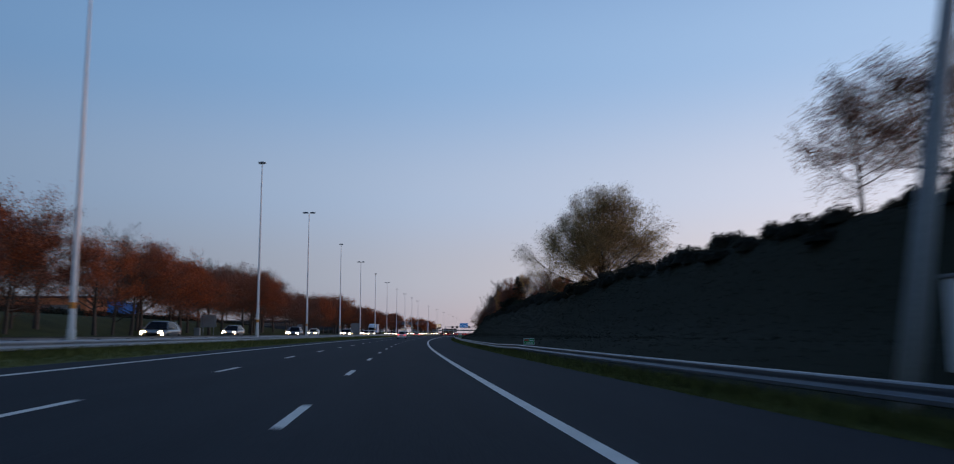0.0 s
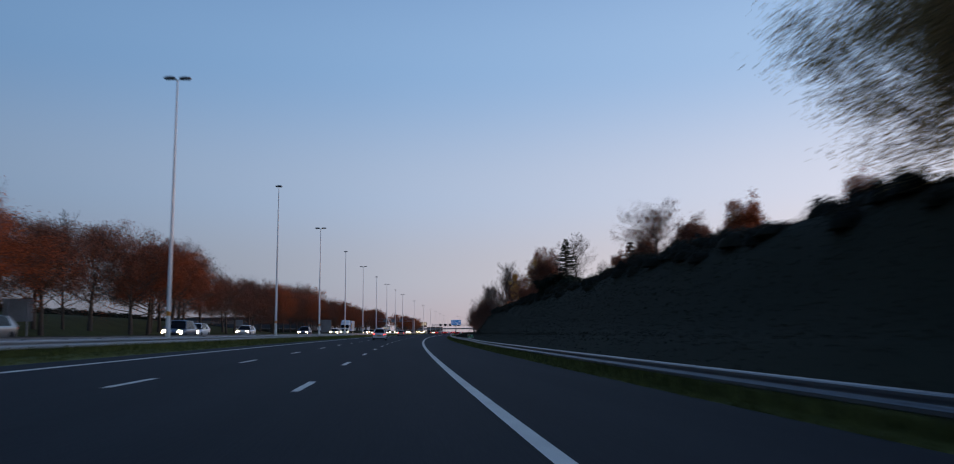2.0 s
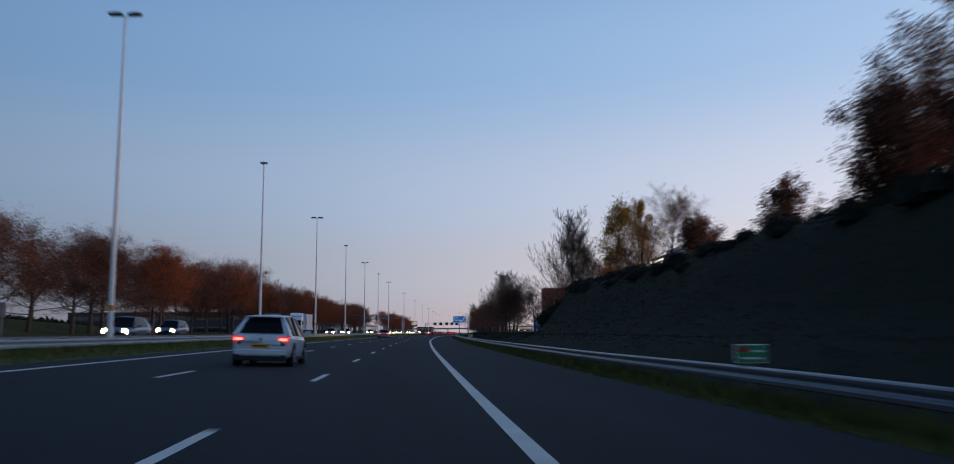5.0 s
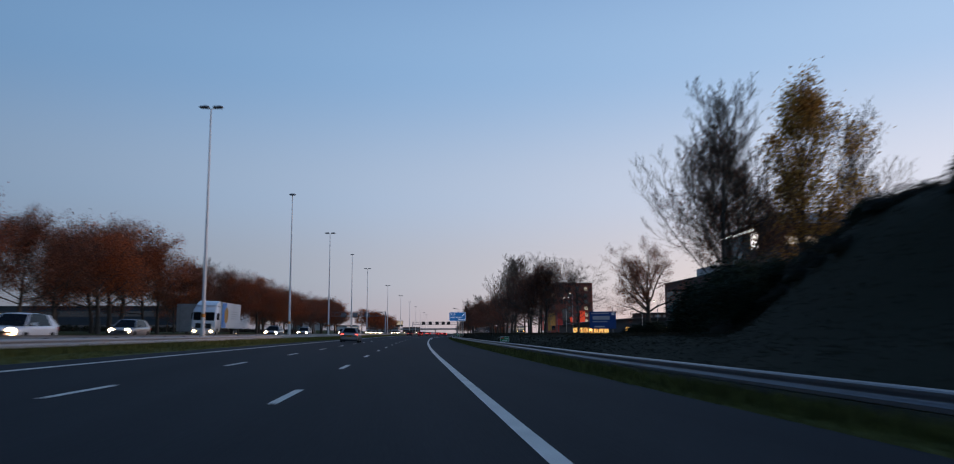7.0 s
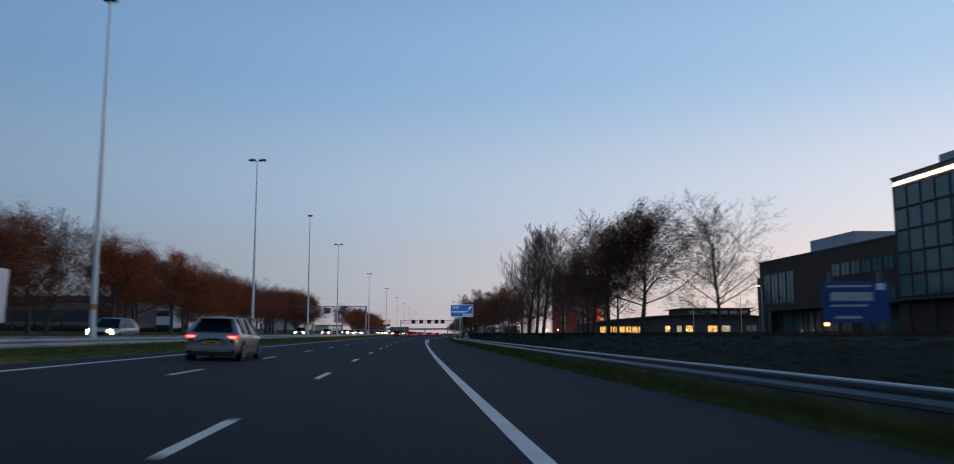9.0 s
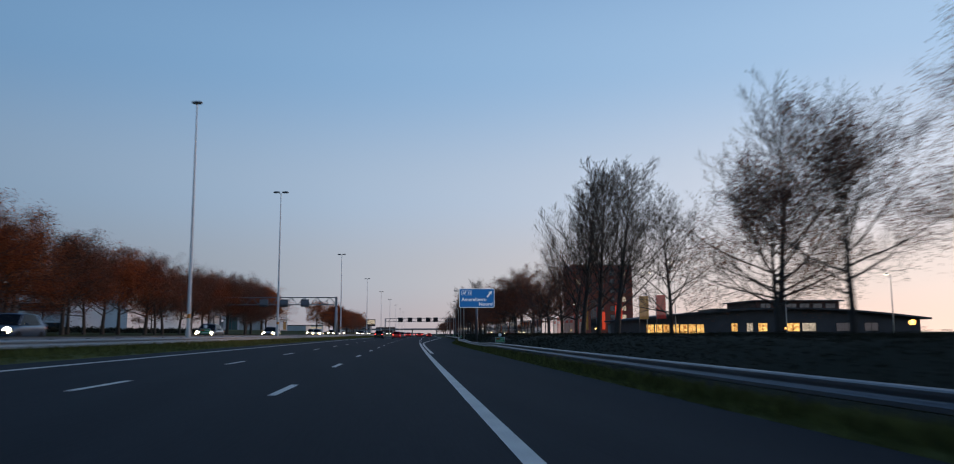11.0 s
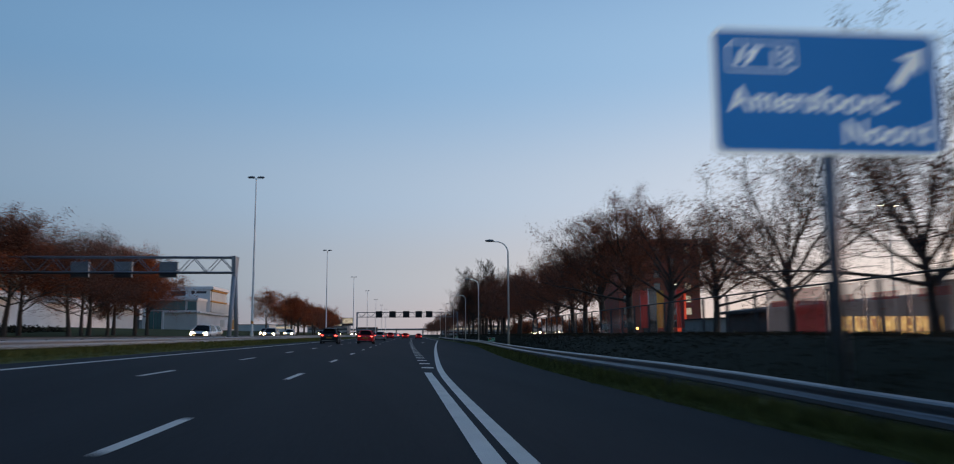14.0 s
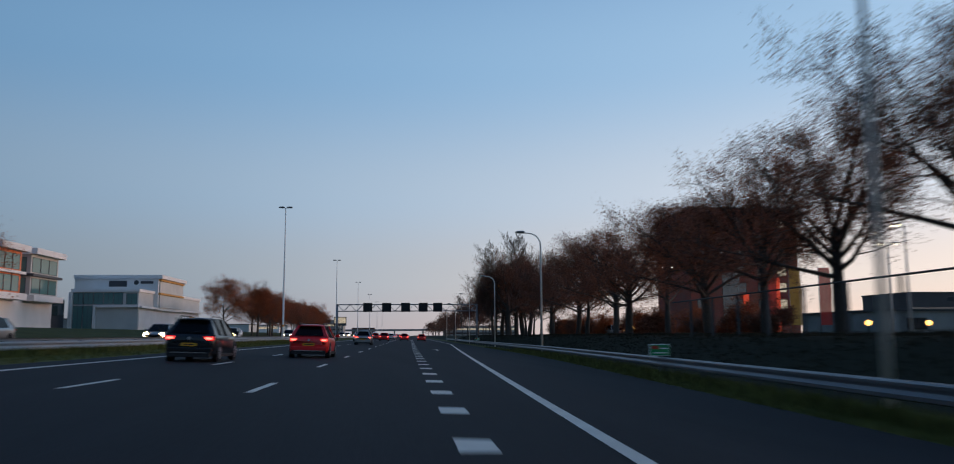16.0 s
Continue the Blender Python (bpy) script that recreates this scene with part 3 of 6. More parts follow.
# ---- trees ----
class Wood:
    """Collects limbs as thin tapered tubes, and the ends where leaves sit."""

    def __init__(self, seed):
        self.r = random.Random(seed)
        self.layers, self.tips = {"trunk": ([], []), "branches": ([], [])}, []
        self.v, self.f = self.layers["trunk"]

    def tube(self, pts, rad, sides):
        base = len(self.v)
        for i, p in enumerate(pts):
            d = (pts[min(i + 1, len(pts) - 1)] - pts[max(i - 1, 0)]).normalized()
            ref = Vector((0, 0, 1)) if abs(d.z) < 0.9 else Vector((1, 0, 0))
            u = d.cross(ref).normalized()
            w = d.cross(u)
            for k in range(sides):
                a = math.tau * k / sides
                self.v.append(p + rad[i] * (math.cos(a) * u + math.sin(a) * w))
        for i in range(len(pts) - 1):
            for k in range(sides if sides > 2 else 1):
                a, b = base + i * sides + k, base + i * sides + (k + 1) % sides
                self.f.append((a, b, b + sides, a + sides))

    def wild(self, s):
        return Vector((self.r.gauss(0, s), self.r.gauss(0, s), self.r.gauss(0, s)))

    def grow(self, p, d, length, rad, level, S):
        n = S["segs"][level]
        pts, rads, ds = [p], [rad], [d]
        end = rad * S["thin"][level]
        for i in range(n):
            d = (d + self.wild(S["wander"][level]) + Vector((0, 0, S["lift"][level]))).normalized()
            p = p + d * (length / n)
            pts.append(p)
            ds.append(d)
            rads.append(rad + (end - rad) * (i + 1) / n)
        self.v, self.f = self.layers["trunk" if level < 2 else "branches"]
        self.tube(pts, rads, S["sides"][level])
        if level == S["levels"]:
            self.tips += [pts[0].lerp(pts[-1], 0.45), pts[-1]]
            return
        kids, start = S["kids"][level], S["start"][level]
        for k in range(kids):
            t = start + (1 - start) * (k + self.r.random()) / kids
            j = min(int(t * n), n - 1)
            q = pts[j].lerp(pts[j + 1], t * n - j)
            base = ds[j + 1]
            ref = base.orthogonal().normalized()
            ref.rotate(Matrix.Rotation(k * 2.4 + self.r.uniform(-0.5, 0.5), 3, base))
            wide, steep = S["fan"]
            lean = wide + (steep - wide) * (t - start) / (1 - start) if level == 0 else S["angle"][level] * (1.25 - 0.5 * t)
            ang = radians(lean * self.r.uniform(0.8, 1.2))
            kd = (base * math.cos(ang) + ref * math.sin(ang)).normalized()
            shape = S["shape"](t) if level == 0 else (1.1 - 0.5 * t)
            self.grow(q, kd, length * S["ratio"][level] * shape * self.r.uniform(*S.get("vary", (0.75, 1.2))), max(S.get("least", 0.006), (rads[j] * 0.6) * S["kid_r"][level]), level + 1, S)


OAK = dict(levels=3, stem=0.60, fan=(72, 16), segs=(6, 5, 3, 1), thin=(0.45, 0.25, 0.4, 0.4), wander=(0.06, 0.13, 0.2, 0.2), lift=(0.04, 0.05, 0.02, 0.0), sides=(7, 5, 3, 2), kids=(18, 9, 6), start=(0.36, 0.22, 0.15),
           angle=(60, 48, 48), ratio=(0.68, 0.44, 0.42), kid_r=(0.72, 0.7, 0.6), shape=lambda t: 0.86 + 0.30 * t - 0.22 * t * t)
POPLAR = dict(OAK, stem=0.86, fan=(44, 24), kids=(28, 12, 10), angle=(36, 28, 28), lift=(0.08, 0.13, 0.10, 0.05), ratio=(0.48, 0.38, 0.38), start=(0.12, 0.12, 0.10), wander=(0.04, 0.08, 0.12, 0.15), thin=(0.10, 0.22, 0.3, 0.3), shape=lambda t: 1.2 - 0.8 * t)
WILLOW = dict(OAK, vary=(0.90, 1.08), stem=0.30, fan=(84, 6), kids=(34, 13, 8), angle=(40, 44, 46), lift=(0.04, 0.13, 0.0, -0.03), ratio=(2.15, 0.36, 0.40), start=(0.22, 0.22, 0.12), wander=(0.03, 0.13, 0.24, 0.3), thin=(0.8, 0.2, 0.4, 0.4), kid_r=(0.5, 0.6, 0.6), shape=lambda t: 0.98 - 0.02 * t)
LOFTY = dict(OAK, stem=0.52, fan=(66, 12), kids=(14, 12, 12), angle=(40, 44, 42), lift=(0.02, 0.03, 0.02, 0.02), ratio=(0.98, 0.42, 0.40), start=(0.60, 0.20, 0.10), wander=(0.04, 0.10, 0.18, 0.2), thin=(0.7, 0.2, 0.4, 0.4), kid_r=(0.8, 0.65, 0.6), shape=lambda t: 1.0)
VASE = dict(OAK, stem=0.42, fan=(74, 10), kids=(14, 13, 14), angle=(40, 42, 38), lift=(0.02, 0.04, 0.03, 0.02), ratio=(1.45, 0.42, 0.38), start=(0.48, 0.20, 0.10), wander=(0.04, 0.09, 0.16, 0.2), thin=(0.75, 0.2, 0.4, 0.4), kid_r=(0.85, 0.65, 0.6), shape=lambda t: 0.95 + 0.10 * t)
ELM = dict(levels=4, stem=0.80, fan=(74, 14), segs=(8, 6, 4, 3, 1), thin=(0.16, 0.2, 0.3, 0.4, 0.4), wander=(0.03, 0.08, 0.10, 0.13, 0.15), lift=(0.03, 0.06, 0.05, 0.04, 0.02), sides=(7, 5, 3, 3, 2), kids=(22, 9, 7, 6), start=(0.22, 0.16, 0.12, 0.10),
           angle=(52, 42, 38, 36), ratio=(0.48, 0.50, 0.50, 0.55), kid_r=(0.70, 0.66, 0.62, 0.6), least=0.012, shape=lambda t: 0.25 + 1.0 * math.sin(math.pi * (0.12 + 0.66 * t)))
SPIRE = dict(ELM, stem=0.86, fan=(44, 16), kids=(26, 9, 7, 6), angle=(34, 27, 27, 28), lift=(0.03, 0.09, 0.08, 0.06, 0.04), ratio=(0.48, 0.48, 0.48, 0.55), start=(0.20, 0.12, 0.10, 0.10), wander=(0.015, 0.05, 0.07, 0.10, 0.12), thin=(0.08, 0.20, 0.3, 0.3, 0.4), kid_r=(0.55, 0.6, 0.6, 0.6), least=0.0095, shape=lambda t: 1.12 - 0.62 * t)
CROWN = dict(ELM, levels=3, stem=0.66, fan=(74, 14), kids=(18, 10, 9), start=(0.36, 0.20, 0.12), ratio=(0.60, 0.50, 0.50), shape=lambda t: 0.50 + 0.72 * math.sin(math.pi * (0.16 + 0.62 * t)))
SHRUB = dict(OAK, stem=0.62, fan=(70, 15), kids=(11, 7, 5), start=(0.08, 0.2, 0.2), ratio=(0.7, 0.5, 0.4))


def leaves(tips, per, size, scatter, seed, droop=0.0, clump=0.0):
    """Leaves round the tips, thick in some clumps of twigs and thin in others."""
    r = random.Random(seed)
    v, f = [], []
    for p in tips:
        thick = max(0.0, 1 + clump * (2.6 * noise.noise(p * 0.85 + Vector((seed, 0, 0))) + 1.2 * noise.noise(p * 2.1)))
        for i in range(int(per * thick + r.random())):
            c = p + Vector((r.gauss(0, scatter), r.gauss(0, scatter), r.gauss(0, scatter) - droop * r.random()))
            a = Vector((r.gauss(0, 1), r.gauss(0, 1), r.gauss(0, 0.7))).normalized()
            b = a.cross(Vector((r.gauss(0, 1), r.gauss(0, 1), r.gauss(0, 1)))).normalized()
            h = size * r.uniform(0.6, 1.4)
            k = len(v)
            v += [c - a * h, c + b * h * 0.9, c + a * h]
            f.append((k, k + 1, k + 2))
    return v, f


def tree_kind(seed, tall, spec, bark, leaf=None, per=0, size=0.12, scatter=0.25, trunk=0.022, stems=1, keep=1.0, droop=0.0, true=False, clump=1.0):
    """The meshes of one tree of about that height: trunk with limbs, and crown."""
    w = Wood(seed)
    for i in range(stems):
        lean = Vector((w.r.gauss(0, 0.22), w.r.gauss(0, 0.22), 1)) if stems > 1 else Vector((w.r.gauss(0, 0.04), w.r.gauss(0, 0.04), 1))
        start = Vector((w.r.gauss(0, 0.25), w.r.gauss(0, 0.25), -0.4)) if stems > 1 else Vector((0, 0, -0.4))
        w.grow(start, lean.normalized(), tall * spec["stem"] * (1 if i == 0 else w.r.uniform(0.7, 0.95)), tall * trunk / (stems**0.4), 0, spec)
    if true:
        k = tall / max(p.z for p in w.tips)
        for v, f in w.layers.values():
            v[:] = [p * k for p in v]
        w.tips = [p * k for p in w.tips]
    wood = mesh("trunk", *w.layers["trunk"], bark, shade=True)
    twigs = mesh("branches", *w.layers["branches"], bark, shade=True)
    crown = None
    if leaf:
        tips = [p for p in w.tips if w.r.random() < keep]
        crown = mesh("crown", *leaves(tips, per, size, scatter, seed + 1, droop, clump), leaf)
    return wood, crown, twigs


def tree(kind, m, label, group="", category="tree"):
    t = thing("tree" if category == "tree" else category, m, label, category, group)
    piece("trunk", kind[0], t)
    if kind[1]:
        piece("crown", kind[1], t, label="loose crown of leaves")
    if kind[2]:
        piece("branchwork", kind[2], t, label="fine bare twigs")
    return t


def spruce_kind(seed, tall):
    w = Wood(seed)
    w.tube([Vector((0, 0, -0.3)), Vector((0, 0, tall * 0.5)), Vector((0, 0, tall))], [tall * 0.018, tall * 0.011, 0.01], 6)
    v, f = [], []
    z = 0.5
    while z < tall - 0.1:
        reach = (tall - z) * 0.30 + 0.12
        for k in range(9):
            a = w.r.uniform(0, math.tau)
            L = reach * w.r.uniform(0.6, 1.15)
            p0 = Vector((0, 0, z + w.r.uniform(-0.1, 0.1)))
            d = Vector((math.cos(a), math.sin(a), -0.12))
            tip = p0 + d * L + Vector((0, 0, 0.16 * L))
            w.tube([p0, p0 + d * L * 0.6, tip], [0.02, 0.012, 0.005], 3)
            side = Vector((-math.sin(a), math.cos(a), 0))
            for i in range(16):
                t = (i + 0.5) / 16
                c = p0.lerp(tip, t)
                for sgn in (-1, 1):
                    h = (0.10 + 0.20 * (1 - t)) * w.r.uniform(0.7, 1.3) * min(1, L)
                    e = (side * sgn + d * 0.7).normalized() * h + Vector((0, 0, w.r.uniform(-0.10, 0.03)))
                    q = d * 0.045
                    b = len(v)
                    v += [c - q, c + q, c + e + q * 0.4, c + e - q * 0.4]
                    f.append((b, b + 1, b + 2, b + 3))
        z += 0.17 + 0.02 * tall * 0.5
    return mesh("trunk", w.v, w.f, BARK, shade=True), mesh("crown", v, f, NEEDLE), None


HIGH = dict(CROWN, kids=(16, 10, 8), start=(0.42, 0.22, 0.12), fan=(66, 10))
OAKS = [tree_kind(11 + i, 13.0, HIGH, BARK, (RUST, BROWN, RUST, BROWN, RUST)[i], (15, 15, 15, 13, 12)[i], 0.064, 0.28, 0.022, keep=0.92, true=True, clump=1.0) for i in range(5)]
BARES = [tree_kind(31 + i, 13.0, ELM, BARK, None, trunk=0.018, true=True) for i in range(2)]
THINS = [tree_kind(41 + i, 13.0, CROWN, BARK, BROWN, 7, 0.060, 0.26, 0.020, keep=0.7, true=True) for i in range(2)]
POPLARS = [tree_kind(51 + i, 15.0, SPIRE, BARK, BROWN if i else None, 3, 0.05, 0.22, 0.013, keep=0.5, true=True) for i in range(2)]
POPLAR_YELLOW = tree_kind(61, 12.0, POPLAR, BARK, YELLOW, 5, 0.070, 0.22, 0.014, keep=0.6)
BIG_WILLOW = tree_kind(73, 9.6, WILLOW, BARK, OLIVE, 26, 0.042, 0.25, 0.026, keep=0.95, droop=0.2, clump=0.5)
VASES = [tree_kind(141 + i, 13.0, dict(VASE, kids=(14, 13, 13), start=(0.50, 0.20, 0.10), least=0.010), BARK, BROWN, 5, 0.046, 0.24, 0.019, keep=0.75, true=True) for i in range(3)]
LOOSE = [tree_kind(151 + i, 13.0, CROWN, BARK, BROWN, 18, 0.052, 0.28, 0.020, keep=0.85, true=True) for i in range(2)]
SHRUBS = [tree_kind(81 + i, 4.0, SHRUB, BARK, (BROWN, RUST, BROWN)[i], 8, 0.060, 0.16, 0.018, stems=3, keep=0.8) for i in range(3)]
BIRCHY = tree_kind(91, 6.2, SHRUB, BIRCH, BROWN, 10, 0.066, 0.20, 0.018, stems=4)
EVERGREEN = tree_kind(95, 3.0, SHRUB, BARK, NEEDLE, 12, 0.07, 0.18, 0.018, stems=4, clump=0.3)
SPRUCES = [spruce_kind(101, 5.6), spruce_kind(102, 3.6)]
LOFTIES = [tree_kind(161 + i, 13.0, dict(LOFTY, stem=0.50, kids=(13, 12, 11), start=(0.56, 0.24, 0.12), least=0.010), BARK, BROWN, 12, 0.050, 0.25, 0.026, keep=0.9, true=True, clump=1.2) for i in range(2)]
FINES = [tree_kind(171 + i, 13.0, ELM, BARK, None, trunk=0.017, true=True) for i in range(2)]

rt = random.Random(5)


def planted(kind, tall, full, s, e, label, group="", sink=0.15, category="tree", wide=1.0):
    k = tall / full
    m = place(s, e, height(s, e) - sink, rt.uniform(0, 360)) @ Matrix.Diagonal((k * wide * rt.uniform(0.92, 1.08), k * wide * rt.uniform(0.92, 1.08), k, 1))
    return tree(kind, m, label, group, category)


LEFT = "row of autumn trees beyond the opposite carriageway"
s = 20.0
while s < 486:
    pick = rt.random()
    e = -35.0 + rt.uniform(-2.0, 2.5)
    tall = rt.uniform(10.2, 12.8)
    if 145 < s < 205:
        tall *= 1.12
    if 284 < s < 296:
        tall, pick = 14.6, 0.1
    if pick < 0.80:
        i = rt.choice((0, 2, 4)) if rt.random() < 0.48 else rt.choice((1, 3))
        planted(OAKS[i], tall, 13.0, s, e, ("rust-orange leafed tree" if i in (0, 2, 4) else "brown-leafed thinning tree") + " on the far grass bank", LEFT, wide=1.3)
    elif pick < 0.93:
        planted(THINS[rt.randrange(2)], tall, 13.0, s, e, "nearly bare tree with a few brown leaves", LEFT, wide=1.3)
    else:
        planted(BARES[rt.randrange(2)], tall * 1.05, 13.0, s, e, "bare grey tree with fine twigs", LEFT)
    s += rt.uniform(4.4, 6.6)
for s, tall in ((487.5, 12.4), (492.5, 12.2)):
    planted(OAKS[0 if tall > 12.3 else 2], tall, 13.0, s, -34.6, "rust-orange leafed tree on the far grass bank", LEFT, wide=1.3)
for i in range(9):
    planted(OAKS[rt.randrange(5)], rt.uniform(7.5, 9.6), 13.0, 30 + 51 * i + rt.uniform(-4, 4), -43 + rt.uniform(-3, 3), "rust-brown leafed tree of a second row", LEFT)
for i in range(20):
    planted(OAKS[rt.choice((0, 1, 2, 4))], rt.uniform(10.5, 13.0), 13.0, 604 + 9 * i, -35 + rt.uniform(-3, 3), "rust-brown tree in a distant clump", "distant clump of autumn trees", wide=1.35)

# on the mound
MOUND = "trees on the planted mound"
planted(LOOSE[0], 7.0, 13.0, 24, 18.5, "almost bare tree with thin drooping twigs on the mound", MOUND, 0.9, wide=1.7)
planted(THINS[1], 7.0, 13.0, 31, 18.6, "almost bare tree with thin twigs on the mound", MOUND)
planted(BIG_WILLOW, 10.3, 9.6, 74.0, 17.8, "large broad willow with olive-brown leaves on the mound", MOUND, 0.5, wide=1.2)
for s, e, tall, i in ((84, 18.5, 2.2, 1), (93.5, 18, 3.0, 1), (97, 18.6, 2.4, 0), (101, 17.8, 2.9, 0), (105, 18.3, 2.6, 2), (114, 18.6, 3.2, 0), (120, 18, 2.6, 2), (152, 18.4, 3.2, 0), (172, 18, 3.6, 2), (184, 18.4, 4.0, 0), (208, 18, 2.0, 1)):
    planted(SHRUBS[i], tall, 4.0, s, e, "reddish-brown bushy small tree on the mound", MOUND)
planted(SPRUCES[0], 5.8, 5.6, 141, 17.4, "dark green spruce on the mound", MOUND, wide=1.35)
for s, e, tall in ((113, 17.4, 1.0), (117, 17.0, 1.3), (121, 17.6, 1.1), (125, 17.0, 1.0), (128, 17.8, 1.3), (131, 17.2, 1.2), (135, 17.6, 1.3), (138, 17.0, 2.0), (143.5, 17.4, 2.6), (147, 17.0, 1.8), (150, 17.5, 1.6)):
    planted(EVERGREEN, tall, 3.0, s, e, "dark evergreen bush on the mound", MOUND, 0.3, "bush", wide=1.5)
planted(SPRUCES[0], 9.4, 5.6, 147, 26.0, "dark green spruce behind the crest of the mound", MOUND, wide=1.4)
planted(BARES[0], 7.6, 13.0, 149, 20.0, "bare tree with fine twigs behind the spruce", MOUND, wide=1.2)
planted(BARES[1], 3.0, 13.0, 133, 19.5, "bare small tree on the mound", MOUND)
planted(THINS[1], 5.0, 13.0, 109.5, 17.9, "greyish-brown thinning small tree on the mound", MOUND, wide=1.4)
planted(THINS[0], 3.8, 13.0, 112, 18.4, "almost bare small tree on the mound", MOUND, wide=1.4)
planted(BIRCHY, 6.2, 6.2, 157, 17.6, "dense reddish-brown birch with pale stems", MOUND)
planted(BIRCHY, 6.6, 6.2, 162.5, 18.4, "dense reddish-brown birch with pale stems", MOUND)
planted(THINS[0], 6.6, 13.0, 190, 18.4, "thin brown-leafed tree on the mound", MOUND)
planted(THINS[1], 3.3, 13.0, 203, 18.6, "bare spreading small tree on the mound", MOUND, wide=1.7)
planted(POPLAR_YELLOW, 6.0, 12.0, 196, 18.0, "slim poplar with yellow leaves on the mound", MOUND)
planted(POPLARS[1], 15.0, 15.0, 241, 21.6, "tall thin-leafed poplar at the end of the mound", MOUND, wide=1.25)
planted(POPLARS[0], 16.6, 15.0, 239, 20.0, "tall bare poplar at the end of the mound", MOUND, wide=1.3)
planted(POPLAR_YELLOW, 18.0, 12.0, 242, 27.0, "tall poplar with yellow-brown leaves behind the end of the mound", MOUND, wide=1.1)
planted(POPLARS[0], 16.5, 15.0, 243, 31.5, "tall bare poplar behind the end of the mound", MOUND, wide=1.1)
for s, e, tall in ((206, 16.8, 0.8), (211, 17.2, 0.9), (216, 16.8, 1.0), (219, 17.0, 1.3), (222, 16.8, 1.9), (225, 17.2, 2.5), (227, 16.6, 2.8), (228.5, 18.0, 4.2), (229.5, 17.2, 4.0), (231, 18.6, 4.2), (240, 20.5, 3.2), (243.5, 21.5, 3.3), (247, 21.0, 2.8), (251, 21.5, 2.4), (256, 21.0, 1.8), (261, 20.5, 1.5)):
    planted(EVERGREEN, tall, 3.0, s, e, "dark evergreen bush at the end of the mound", MOUND, 0.2, "bush", wide=1.3)
planted(LOFTIES[0], 9.2, 13.0, 261, 21.8, "brown-leafed tree in front of the office building", MOUND)

# beyond the mound
ROW = "row of trees beside the slip road"
planted(FINES[0], 11.0, 13.0, 298, 22.2, "large bare tree with spreading limbs", ROW, wide=1.3)
planted(OAKS[1], 10.8, 13.0, 305, 18.6, "dark brown leafed tree", ROW, wide=1.15)
planted(OAKS[1], 9.8, 13.0, 311, 17.4, "dark brown leafed tree", ROW, wide=1.15)
for s, e in ((318, 20), (327, 19), (337, 20.5)):
    planted(THINS[int(s) % 2], 11.0, 13.0, s, e, "thinning brown tree beside the slip road", ROW)
planted(FINES[1], 16.0, 13.0, 341, 22.5, "large bare tree with spreading limbs", ROW, wide=1.15)
planted(FINES[0], 13.4, 13.0, 359, 21.8, "large bare tree with spreading limbs", ROW, wide=1.1)
planted(POPLARS[0], 18.0, 15.0, 373.3, 20.9, "tall bare tree with an upright fan of limbs", ROW, wide=1.5)
planted(POPLARS[0], 19.6, 15.0, 382, 21, "tall bare poplar beside the slip road", ROW, wide=1.45)
planted(POPLARS[0], 19.0, 15.0, 386, 20.2, "tall bare poplar beside the slip road", ROW, wide=1.4)
planted(VASES[2], 14.0, 13.0, 393.5, 21, "large nearly bare tree with spreading limbs", ROW, wide=1.05)
for i, s in enumerate((402.4, 413.5, 424, 433.5, 442, 451.5, 461.5, 470, 478, 487, 496, 505, 514, 523, 532)):
    if s < 416:
        planted(VASES[i % 3], (13.8, 12.4)[i], 13.0, s, 21 + rt.uniform(-0.5, 0.5), "large nearly bare tree with spreading limbs", ROW, wide=1.05)
    elif s < 475:
        planted(LOFTIES[i % 2], {424: 9.0, 433.5: 11.0, 442: 12.8, 451.5: 13.0}.get(s, 11.6), 13.0, s, 21 + rt.uniform(-0.8, 0.8), "thin brown-leafed tree beside the slip road", ROW, wide=1.08)
    else:
        planted((OAKS[1], LOFTIES[0], LOFTIES[1])[i % 3], rt.uniform(10.4, 11.4), 13.0, s, 21 + rt.uniform(-0.8, 0.8), "brown-leafed tree beside the slip road", ROW, wide=1.3)
planted(POPLARS[0], 16.4, 15.0, 562, 15.4, "tall bare poplar beside the slip road", ROW, wide=1.2)
planted(POPLARS[0], 18.4, 15.0, 566, 21.2, "tall bare poplar beside the slip road", ROW, wide=1.3)
planted(POPLARS[0], 14.6, 15.0, 564, 25.8, "tall bare poplar beside the slip road", ROW)
for i in range(20):
    planted(SHRUBS[i % 3], rt.uniform(2.6, 3.8), 4.0, 480 + 4.2 * i, 25.6 + rt.uniform(-1, 1), "dark brown hedge shrub under the trees", "hedge under the row of trees", 0.2, "bush", wide=1.3)
for i in range(10):
    planted((THINS[0], POPLARS[0], OAKS[1], OAKS[3])[i % 4], rt.uniform(11, 14), (13, 15, 13, 13)[i % 4], 548 + 16 * i, 20 + rt.uniform(-3, 6), "bare and brown trees further along the slip road", ROW)
for i in range(7):
    planted(LOFTIES[i % 2], rt.uniform(12.5, 15.5), 13.0, 556 + 5.5 * i, 17.5 + 1.8 * (i % 4), "dense brown-leafed tree beyond the gantry", ROW, wide=1.15)
for i in range(16):
    planted((OAKS[1], THINS[0], LOFTIES[1], THINS[1])[i % 4], rt.uniform(9, 12), 13.0, 700 + 26 * i, 17 + rt.uniform(-1, 9), "brown tree far along the motorway", "far trees along the motorway", wide=1.25)


